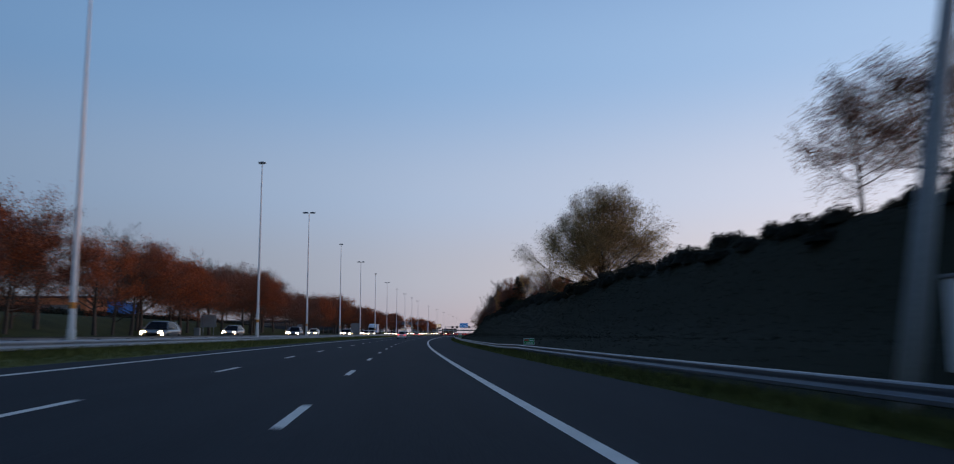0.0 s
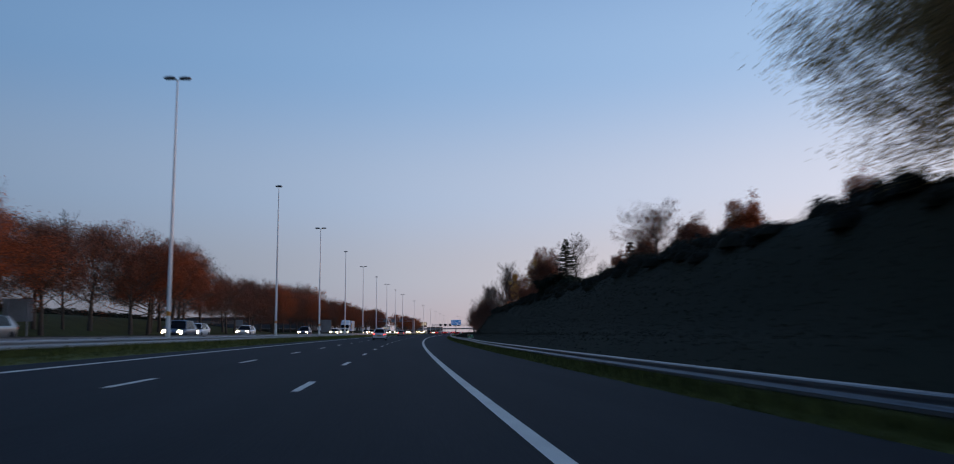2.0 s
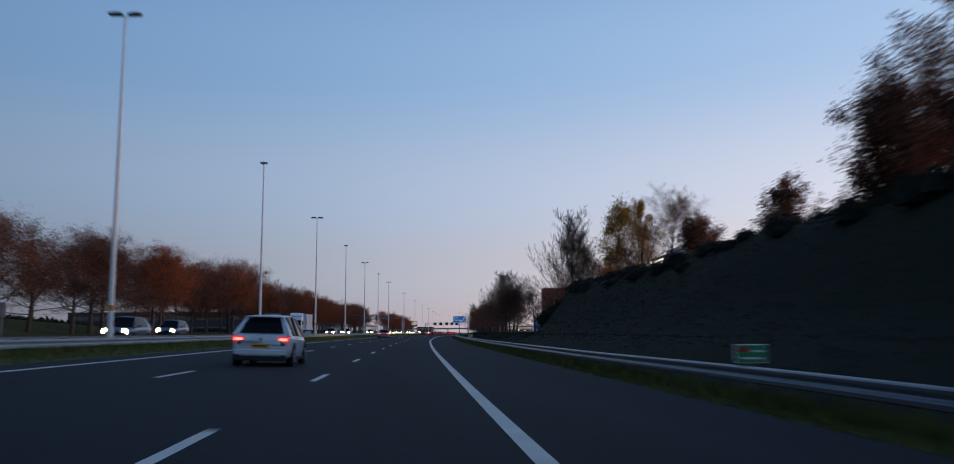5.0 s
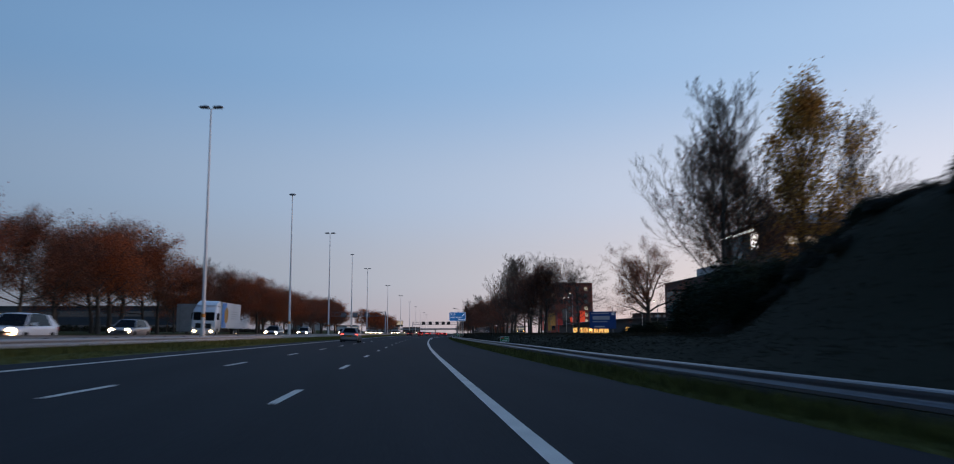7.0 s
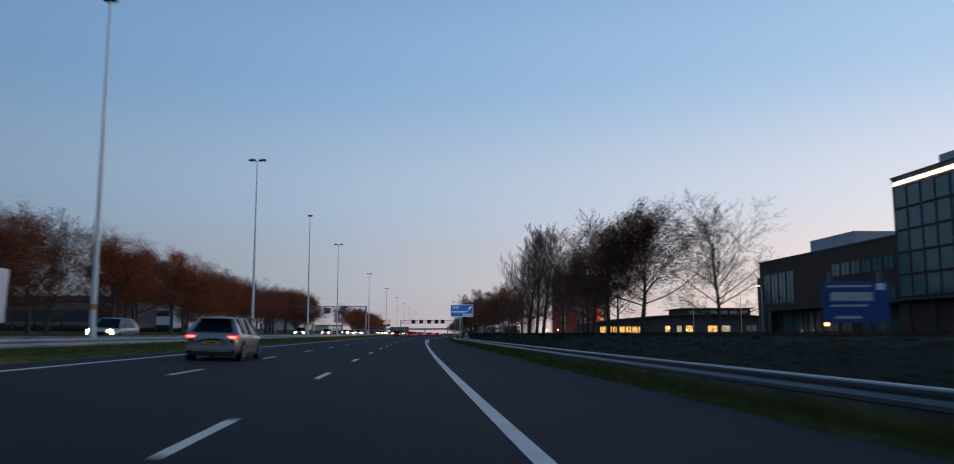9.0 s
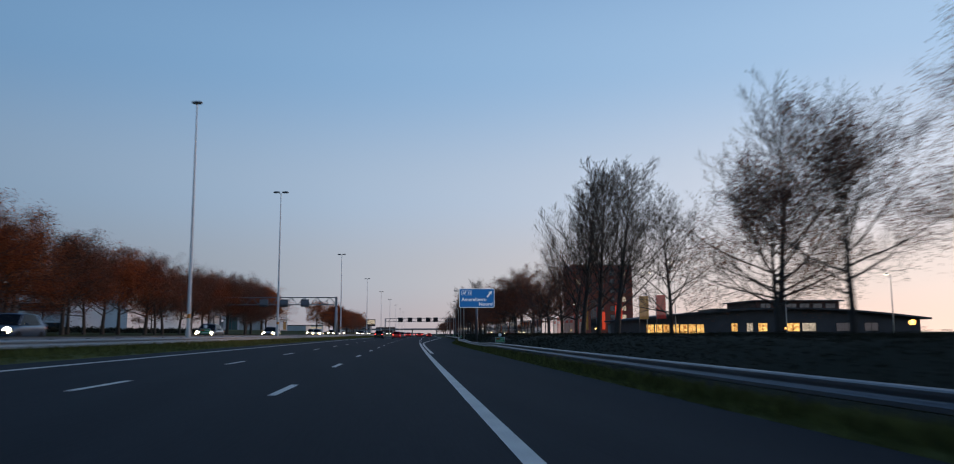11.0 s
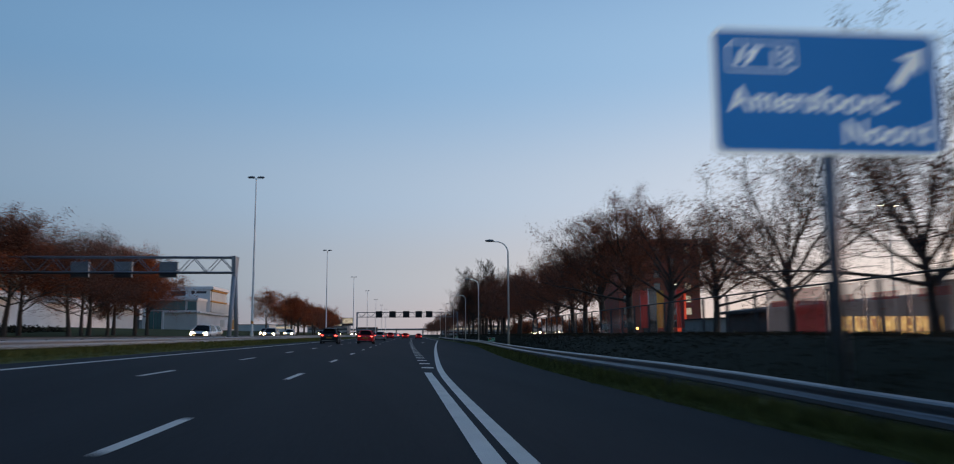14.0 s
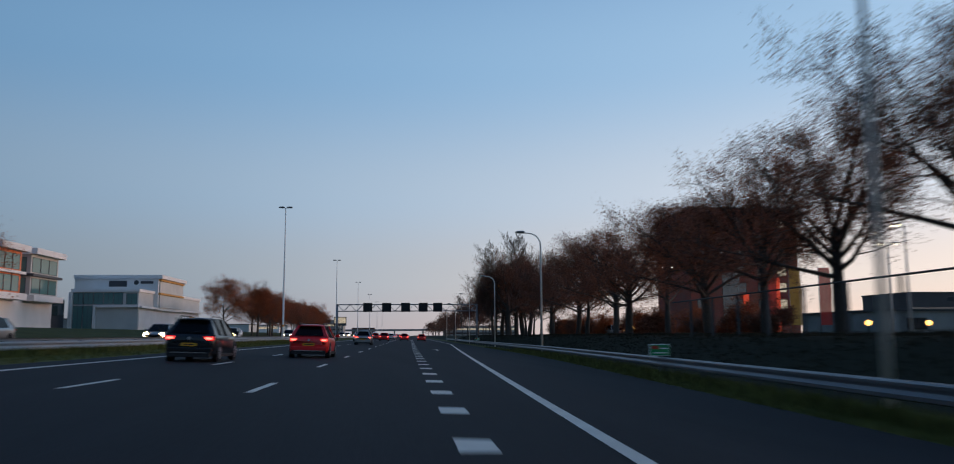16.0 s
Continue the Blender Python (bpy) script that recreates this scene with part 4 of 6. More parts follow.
# ---- undergrowth ----
def undergrowth(name, label, s0, s1, n, e_of, size, mat, lift, seed):
    r = random.Random(seed)
    v, f = [], []
    for i in range(n):
        s = r.uniform(s0, s1)
        e = e_of(r, s)
        if e is None:
            continue
        base = at(s, e, height(s, e))
        for k in range(6):
            c = base + Vector((r.gauss(0, 0.25), r.gauss(0, 0.25), abs(r.gauss(0, lift))))
            a = Vector((r.gauss(0, 1), r.gauss(0, 1), r.gauss(0, 1))).normalized()
            b = a.cross(Vector((r.gauss(0, 1), r.gauss(0, 1), r.gauss(0, 1)))).normalized()
            h = size * r.uniform(0.5, 1.5)
            q = len(v)
            v += [c - a * h, c + b * h, c + a * h]
            f.append((q, q + 1, q + 2))
    return tagged(new(name, mesh(name, v, f, mat)), label, "undergrowth", kind="stuff")


undergrowth("brush", "tangled brown bushes below the far trees", 15, 500, 8000, lambda r, s: -48 - 6 * r.random(), 0.22, BRUSH, 0.3, 6)
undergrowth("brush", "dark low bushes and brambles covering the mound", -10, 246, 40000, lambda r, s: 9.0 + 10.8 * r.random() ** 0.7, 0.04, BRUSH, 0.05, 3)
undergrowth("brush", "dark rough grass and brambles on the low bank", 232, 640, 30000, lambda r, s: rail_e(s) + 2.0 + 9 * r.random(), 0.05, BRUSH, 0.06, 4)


def crest_bushes(name, label, s0, s1, step, seed):
    """Rounded uneven bushes along the crest of the mound, one tangled growth."""
    r = random.Random(seed)
    v, f = [], []
    s = s0
    while s < s1:
        e, wide, tall = r.uniform(14.6, 18.2), r.uniform(0.45, 1.05), r.uniform(0.35, 0.95)
        base = at(s, e, height(s, e) - 0.15)
        first, sides = len(v), 9
        for ring in range(4):
            up = math.sin(ring * math.pi / 8)
            for k in range(sides):
                a, reach = math.tau * k / sides, 0.8 * wide * math.cos(ring * math.pi / 8)
                bump = 1 + 0.35 * noise.noise((s + math.cos(a), math.sin(a), ring * 0.7))
                v.append(base + Vector((reach * bump * math.cos(a), reach * bump * math.sin(a), 0.8 * tall * up * bump)))
        v.append(base + Vector((0, 0, 0.8 * tall)))
        for ring in range(3):
            for k in range(sides):
                q, w = first + ring * sides + k, first + ring * sides + (k + 1) % sides
                f.append((q, w, w + sides, q + sides))
        f += [(first + 3 * sides + k, first + 3 * sides + (k + 1) % sides, first + 4 * sides) for k in range(sides)]
        for i in range(int(480 * wide)):
            up = r.random() ** 0.6
            a, reach = r.uniform(0, math.tau), wide * math.sqrt(max(0.0, 1 - 0.8 * up * up)) * r.uniform(0.5, 1.05)
            c = base + Vector((reach * math.cos(a), reach * math.sin(a), tall * up * r.uniform(0.8, 1.15)))
            x = Vector((r.gauss(0, 1), r.gauss(0, 1), r.gauss(0, 1))).normalized()
            y = x.orthogonal().normalized()
            h = r.uniform(0.04, 0.10)
            q = len(v)
            v += [c - x * h, c + y * h, c + x * h]
            f.append((q, q + 1, q + 2))
        s += step * r.uniform(0.4, 1.6)
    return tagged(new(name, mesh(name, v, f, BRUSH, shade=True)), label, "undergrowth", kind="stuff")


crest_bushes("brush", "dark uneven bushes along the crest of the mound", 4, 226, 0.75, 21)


def grass_tufts(name, label, s0, s1, n, e_of, tall, seed, wide=0.02):
    r = random.Random(seed)
    v, f = [], []
    for i in range(n):
        s = r.uniform(s0, s1)
        e = e_of(r, s)
        p = at(s, e, height(s, e) - 0.01)
        for k in range(3):
            a = r.uniform(0, math.tau)
            d = Vector((math.cos(a), math.sin(a), 0))
            h = tall * r.uniform(0.5, 1.5)
            q = len(v)
            p2 = p + Vector((r.gauss(0, 0.06), r.gauss(0, 0.06), 0))
            v += [p2 - d * wide, p2 + d * wide, p2 + Vector((r.gauss(0, 0.05), r.gauss(0, 0.05), h))]
            f.append((q, q + 1, q + 2))
    return tagged(new(name, mesh(name, v, f, BLADE)), label, "grass", kind="stuff")


grass_tufts("grass_blades", "short mown grass beside the hard shoulder", -5, 520, 42000, lambda r, s: edge_e(s) + 0.02 + 1.1 * r.random() ** 1.3, 0.085, 8)
grass_tufts("grass_blades", "short grass of the median strip", -5, 560, 26000, lambda r, s: -9.7 - 2.6 * r.random(), 0.10, 9)
grass_tufts("grass_blades", "longer grass around the posts of the right-hand rail", -5, 500, 26000, lambda r, s: rail_e(s) + r.gauss(-0.12, 0.22), 0.24, 10, 0.03)
grass_tufts("grass_blades", "longer grass around the posts of the median rail", -5, 520, 22000, lambda r, s: -12.1 + r.gauss(0.05, 0.2), 0.26, 11, 0.03)

# ---- lamps, gantries and signs ----
def copied(first, rows, make_m):
    for r in rows:
        copy_thing(first, make_m(r))


def luminaire(parent, x, y, z, turn=0.0):
    """A flat oval lamp head with its lens below."""
    secs = []
    for k, (t, w, h) in enumerate(((-0.36, 0.06, 0.05), (-0.26, 0.15, 0.10), (0.0, 0.19, 0.14), (0.24, 0.16, 0.12), (0.36, 0.06, 0.05))):
        secs.append([(t, w * math.cos(a), h * math.sin(a) * (1.0 if math.sin(a) > 0 else 0.5)) for a in [i * math.tau / 10 for i in range(10)]])
    head = part("luminaire", loft(secs), LAMP_SHELL, parent, "dark grey lamp head", True)
    head.matrix_basis = pose(x, y, z, 0, 0, turn)
    lens = part("lens", box(-0.26, 0.26, -0.11, 0.11, -0.075, -0.045, 0.01), GLASS_BLUE, head)
    return head


def tall_lamp(m, double, label):
    t = thing("street_lamp", m, label, "street lamp", "tall lamp posts in the median")
    part("pole", tube([(0, 0, -0.4), (0, 0, 0.9), (0, 0, 0.95), (0, 0, 15.9)], [0.165, 0.165, 0.13, 0.042], 12), POLE, t, "pale grey tapered steel pole", True)
    part("footing", tube([(0, 0, -0.3), (0, 0, 0.12)], [0.30, 0.27], 14), CONCRETE, t, "pale concrete footing")
    part("band", tube([(0, 0, 1.75), (0, 0, 2.0)], [0.131, 0.130], 12), ORANGE, t, "orange reflective band")
    part("service_hatch", box(-0.05, 0.05, -0.175, -0.155, 0.35, 0.75, 0.008), POLE, t)
    if double:
        part("arm", tube([(-0.30, 0, 16.02), (0, 0, 15.92), (0.30, 0, 16.02)], 0.03, 8), POLE, t, smooth_faces=True)
        luminaire(t, -0.46, 0, 16.05)
        luminaire(t, 0.46, 0, 16.05)
    else:
        part("arm", tube([(0, -0.05, 15.9), (0, 0.1, 15.98)], 0.035, 8), POLE, t, smooth_faces=True)
        luminaire(t, 0.0, 0.0, 16.05)
    return t


def median(s):
    return place(s, -13.2, FALL * 13.2 - 0.02)


pair = tall_lamp(median(34.0), True, "tall pale lamp post with two unlit lamp heads")
copied(pair, (103.3, 174.3, 244.3, 314.8, 384.3, 454.7, 525.5, 595.5, 665, 735, 805, 875), median)
solo = tall_lamp(median(73.0), False, "tall pale lamp post with one unlit lamp head")
copied(solo, (139.8, 209.0, 279.6, 349.5), median)


def curved_lamp(m):
    t = thing("street_lamp", m, "grey lamp post with a curved arm beside the slip lane", "street lamp", "curved-arm lamp posts beside the slip lane")
    pts = [(0, 0, -0.4), (0, 0, 7.95)] + [(-0.9 + 0.9 * math.cos(a), 0, 7.95 + 0.9 * math.sin(a)) for a in [radians(15 * k) for k in range(1, 7)]] + [(-1.2, 0, 8.87)]
    part("pole", tube(pts, [0.08, 0.065] + [0.045] * 6 + [0.04], 10), POLE, t, smooth_faces=True)
    h = luminaire(t, -1.50, 0, 8.91)
    return t


def ramp_side(r):
    s, e = r
    return place(s, e, height(s, e))


bend = curved_lamp(ramp_side((439.8, 9.8)))
copied(bend, ((485.4, 11.3), (530, 12.5), (575, 12.5), (620, 12.5), (665, 12.5)), ramp_side)


def truss(parent, x0, x1, z0, z1, deep, step, mat):
    """Four chords with zig-zag bars between them."""
    for y in (-deep / 2, deep / 2):
        for z in (z0, z1):
            part("chord", tube([(x0, y, z), (x1, y, z)], 0.065, 6), mat, parent)
    n = round((x1 - x0) / step)
    for y in (-deep / 2, deep / 2):
        for i in range(n):
            a, b = x0 + (x1 - x0) * i / n, x0 + (x1 - x0) * (i + 1) / n
            part("brace", tube([(a, y, z0 if i % 2 else z1), (b, y, z1 if i % 2 else z0)], 0.035, 5), mat, parent)
    for i in range(0, n + 1, 2):
        a = x0 + (x1 - x0) * i / n
        part("brace", tube([(a, -deep / 2, z1), (a, deep / 2, z1)], 0.03, 5), mat, parent)
    part("walkway", box(x0, x1, -deep / 2 + 0.1, deep / 2 - 0.1, z0 + 0.03, z0 + 0.06), STEEL, parent)


def matrix_sign(m, face, w, h, label, group):
    t = thing("matrix_sign", m, label, "traffic sign", group)
    part("housing", box(-w / 2, w / 2, -0.17, 0.17, 0, h, 0.03), face, t)
    part("hood", box(-w / 2 - 0.02, w / 2 + 0.02, -0.30, -0.17, h - 0.06, h + 0.02, 0.01), face, t)
    part("screen", box(-w / 2 + 0.1, w / 2 - 0.1, -0.182, -0.168, 0.1, h - 0.1), MATRIX_BLACK, t)
    return t


# the gantry over the opposite carriageway
gl = thing("gantry", place(446, 0, 0), "grey steel lattice gantry over the opposite carriageway", "gantry")
truss(gl, -35.3, -13.2, 6.45, 7.75, 1.1, 1.15, STEEL)
for x, foot in ((-35.3, 1.2), (-13.2, 0.4)):
    for y in (-1, 1):
        part("leg", tube([(x, y * 1.75, foot - 0.4), (x, y * 0.22, 6.35)], [0.19, 0.19], 12), STEEL_PALE, gl, "pale grey slanted leg", True)
        part("footing", box(x - 0.35, x + 0.35, y * 1.75 - 0.35, y * 1.75 + 0.35, foot - 0.4, foot + 0.15, 0.03), CONCRETE, gl)
    part("head_plate", loft([[(x - 0.16, -a, z), (x + 0.16, -a, z), (x + 0.16, b, z), (x - 0.16, b, z)] for z, a, b in ((6.1, 0.45, 0.45), (6.9, 0.55, 0.62), (7.85, 0.72, 0.95))]), STEEL_PALE, gl, "pale flared steel head")
for e in (-19.0, -22.8, -26.4):
    matrix_sign(place(446.9, e, 6.1, 180), SIGN_BACK, 1.5, 1.35, "grey back of an unlit lane sign on the gantry", "lane signs of the far gantry")

# the gantry over our lanes
gr = thing("gantry", place(560, 0, 0), "grey steel lattice gantry with dark lane signs", "gantry")
truss(gr, -9.9, 12.6, 5.0, 6.05, 1.0, 1.02, STEEL)
for x, foot in ((-9.9, 0.1), (12.6, -0.5)):
    for y in (-0.45, 0.45):
        part("leg", tube([(x, y * 1.6, foot - 0.4), (x, y, 6.1)], [0.15, 0.12], 10), STEEL, gr, smooth_faces=True)
for e in (-5.0, -2.0, 1.05, 3.85, 6.2):
    matrix_sign(place(559.2, e, 4.85), MATRIX_BLACK, 1.45, 1.4, "black unlit electronic lane sign on the gantry", "lane signs over the carriageway")


def lettering(body, size, parent, x, y, z, mat, align="LEFT"):
    """Raised sign lettering on an upright board that faces local -y."""
    cu = bpy.data.curves.new("lettering", "FONT")
    cu.body, cu.size, cu.extrude, cu.align_x = body, size, 0.004, align
    cu.space_character = 1.06
    cu.offset = 0.022 * size
    tmp = new("lettering", cu)
    bpy.context.view_layer.update()
    me = bpy.data.meshes.new_from_object(tmp.evaluated_get(bpy.context.evaluated_depsgraph_get()))
    bpy.data.objects.remove(tmp)
    me.materials.clear()
    me.materials.append(mat)
    piece("lettering", me, parent, pose(x, y, z, 90, 0, 0))


def rounded_board(w, h, r, y0, y1):
    """An upright plate with round corners, its face towards -y."""
    pts = []
    for cx, cz, a0 in ((w / 2 - r, h - r, 0), (-w / 2 + r, h - r, 90), (-w / 2 + r, r, 180), (w / 2 - r, r, 270)):
        pts += [(cx + r * math.cos(radians(a0 + 15 * k)), cz + r * math.sin(radians(a0 + 15 * k))) for k in range(7)]
    return loft([[(x, y0, z) for x, z in pts], [(x, y1, z) for x, z in pts]])


# the blue exit sign; its added glow stands for headlights it throws back
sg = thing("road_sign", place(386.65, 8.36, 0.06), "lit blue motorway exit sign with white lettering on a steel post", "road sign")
foot = height(387, 8.25)
part("post", tube([(0, 0.12, foot - 0.4), (0, 0.12, 5.6)], 0.13, 14), STEEL, sg, "grey steel post", True)
part("border", rounded_board(3.98, 2.14, 0.16, -0.02, 0.02), RETRO_GLOW_WHITE, sg).location = (0, 0, 3.92)
part("panel", rounded_board(3.86, 2.02, 0.13, -0.026, -0.019), RETRO_GLOW_BLUE, sg, "lit blue panel").location = (0, 0, 3.98)
part("bracket", box(-1.6, 1.6, 0.02, 0.07, 4.4, 4.48), STEEL, sg)
part("bracket", box(-1.6, 1.6, 0.02, 0.07, 5.4, 5.48), STEEL, sg)
lettering("Amersfoort-", 0.53, sg, -1.72, -0.03, 4.66, RETRO_GLOW_WHITE)
lettering("Noord", 0.53, sg, 1.76, -0.03, 4.14, RETRO_GLOW_WHITE, "RIGHT")
part("number_frame", rounded_board(1.18, 0.50, 0.08, -0.031, -0.025), RETRO_GLOW_WHITE, sg).location = (-1.15, 0, 5.32)
part("number_panel", rounded_board(1.12, 0.44, 0.06, -0.036, -0.030), RETRO_GLOW_BLUE, sg).location = (-1.15, 0, 5.35)
lettering("13", 0.38, sg, -1.02, -0.04, 5.44, RETRO_GLOW_WHITE)
bm = bmesh.new()
for pts in (((-1.62, 5.43), (-1.52, 5.43), (-1.42, 5.72), (-1.50, 5.72)), ((-1.46, 5.43), (-1.36, 5.43), (-1.16, 5.72), (-1.26, 5.72)), ((-1.40, 5.60), (-1.33, 5.52), (-1.24, 5.70), (-1.30, 5.74))):
    bm.faces.new([bm.verts.new((x, -0.04, z)) for x, z in pts])
part("exit_symbol", bm, RETRO_GLOW_WHITE, sg)
bm = bmesh.new()
c, d = Vector((1.42, 0, 5.42)), Vector((0.62, 0, 0.78)).normalized()
n = Vector((d.z, 0, -d.x))
for pts in ((-0.42 * d - 0.085 * n, -0.42 * d + 0.085 * n, 0.16 * d + 0.085 * n, 0.16 * d - 0.085 * n), (0.06 * d - 0.27 * n, 0.16 * d + 0.0 * n, 0.06 * d + 0.27 * n, 0.44 * d)):
    bm.faces.new([bm.verts.new(c + Vector((0, -0.03, 0)) + p) for p in pts])
part("arrow", bm, RETRO_GLOW_WHITE, sg)


# small kilometre signs on the rail
def km_sign(m):
    t = thing("kilometre_sign", m, "small green roadside distance plate on a short post", "road sign", "distance plates along the rail")
    part("post", box(-0.03, 0.03, 0.02, 0.06, -0.3, 0.98), STEEL, t)
    part("border", box(-0.33, 0.33, -0.02, 0.02, 0.68, 1.06, 0.01), SIGN_WHITE, t)
    part("panel", box(-0.31, 0.31, -0.026, -0.018, 0.70, 1.04), SIGN_GREEN, t)
    part("road_mark", box(-0.28, -0.04, -0.031, -0.024, 0.90, 1.00), SIGN_RED, t)
    part("number_bar", box(-0.20, 0.22, -0.031, -0.024, 0.76, 0.80), SIGN_WHITE, t)
    part("number_bar", box(0.02, 0.26, -0.031, -0.024, 0.90, 0.94), SIGN_WHITE, t)
    return t


def by_rail(s):
    e = rail_e(s) + 0.35
    return place(s, e, height(s, e))


km = km_sign(by_rail(49.6))
copied(km, (151.5, 251.2, 354.7, 547), by_rail)
copy_thing(km, place(452.3, rail_e(452.3) - 0.1, height(452.3, rail_e(452.3))))
copy_thing(km, place(354.7, -13.4, FALL * 13.4))
for e, base in ((rail_e(354.8) + 0.35, height(354.8, 7.6)), (-13.4, FALL * 13.4)):
    extra = thing("speed_plate", place(354.8, e, base), "small round dark-rimmed plate above the distance plate", "road sign")
    part("plate", disc(0.125, 0.03, 24, axis="Y", centre=(0, -0.01, 1.22)), SIGN_WHITE, extra)
    part("rim", disc(0.16, 0.02, 24, axis="Y", centre=(0, 0.01, 1.22)), BLACK, extra)
    part("post", box(-0.02, 0.02, 0.02, 0.05, 0.9, 1.3), STEEL, extra)

# blue notice board on the bank
bs = thing("notice_board", place(278.5, 21.3, height(278.5, 21.3) + 0.35, -12), "blue notice board with white unreadable lines on two posts", "notice board")
for x in (-1.1, 1.1):
    part("post", box(x - 0.05, x + 0.05, 0.03, 0.13, -0.4, 2.9), STEEL, bs)
part("panel", box(-1.45, 1.45, -0.03, 0.03, 0.55, 2.45, 0.015), BOARD_BLUE, bs)
for z0, z1, x0, x1 in ((2.18, 2.28, -1.25, 0.7), (1.55, 1.95, -1.1, 0.75), (0.72, 0.86, -0.95, 0.2), (1.28, 1.38, -1.1, 0.5)):
    part("line_of_print", box(x0, x1, -0.036, -0.028, z0, z1), BANNER_PALE, bs)
part("print_bar", box(0.95, 1.3, -0.036, -0.028, 2.05, 2.35), SIGN_WHITE, bs)

# roadside boards seen from behind on the far side
for s, e, w, z0, z1 in ((121.5, -30.2, 2.2, 1.2, 3.0), (301, -30.2, 3.0, 0.4, 4.1), (198, -30.2, 1.2, 1.4, 2.5)):
    t = thing("road_sign", place(s, e, height(s, e), 8), "plain grey back of a roadside sign on posts", "road sign")
    part("panel", box(-w / 2, w / 2, -0.03, 0.03, z0, z1, 0.015), SIGN_BACK, t)
    for x in (-w / 3, w / 3):
        part("post", tube([(x, -0.09, -0.4), (x, -0.09, z1 - 0.1)], 0.05, 8), STEEL, t)
# utility cabinet and bollards by the far rail
for s in (20, 117):
    t = thing("utility_cabinet", place(s, -30.5, height(s, -30.5)), "small pale roadside utility cabinet", "cabinet")
    part("body", box(-0.4, 0.4, -0.25, 0.25, -0.1, 1.1, 0.02), CONCRETE, t)
    part("door", box(-0.34, 0.34, -0.27, -0.245, 0.1, 1.0, 0.01), SIGN_BACK, t)


# the concrete post and pale box beside the shoulder at the start
t = thing("utility_pole", place(13.4, 8.6, height(13.4, 8.6)), "thick grey tapered concrete pole behind the rail", "pole")
part("shaft", tube([(0, 0, -0.4), (0.6, 0, 3.0), (1.75, 0, 9.0)], [0.24, 0.20, 0.14], 14), CONCRETE, t, smooth_faces=True)
t = thing("switch_box", place(13.2, 10.1, height(13.2, 10.1)), "pale roadside switch box behind the rail", "cabinet")
part("body", box(-0.5, 0.5, -0.3, 0.3, -0.3, 1.35, 0.02), SIGN_WHITE, t)
part("lid", box(-0.54, 0.54, -0.34, 0.34, 1.35, 1.42, 0.01), SIGN_BACK, t)

# overhead cable above the mound
t = thing("cable", Matrix.Identity(4), "dark overhead cable over the mound", "cable")
part("wire", tube([at(128, 22, 8.1), at(118, 19, 7.35), at(112, 17.4, 7.15)][::-1], 0.035, 6), BLACK, t)

# ---- vehicles ----
def car_section(y, w, z0, z1, belt):
    """One half-and-half cross-section of a car body."""
    half = [(0.0, z0), (w * 0.80, z0), (w * 0.95, z0 + 0.08), (w, z0 + 0.30), (w * 0.995, belt - 0.16), (w * 0.965, belt - 0.05), (w * 0.90, z1), (w * 0.5, z1 + 0.012), (0.0, z1 + 0.018)]
    return [(x, y, z) for x, z in half] + [(-x, y, z) for x, z in half[-2:0:-1]]


def wheel(parent, x, y, r, plain=False):
    bm = disc(r, 0.21, 24, axis="X", bevel=0.03)
    w = part("wheel", bm, RUBBER, parent, "black tyre")
    w.location = (x, y, r)
    side = 1 if x > 0 else -1
    if plain:
        return w
    rim = part("rim", disc(r * 0.64, 0.03, 16, axis="X", centre=(side * 0.105, 0, 0)), RIM, w, "alloy wheel rim")
    for k in range(5):
        a = k * math.tau / 5
        bmk = box(side * 0.118 - 0.008, side * 0.118 + 0.008, -0.035, 0.035, 0.03, r * 0.6)
        sp = part("spoke", bmk, LAMP_SHELL, w)
        sp.rotation_euler = (a, 0, 0)
    return w


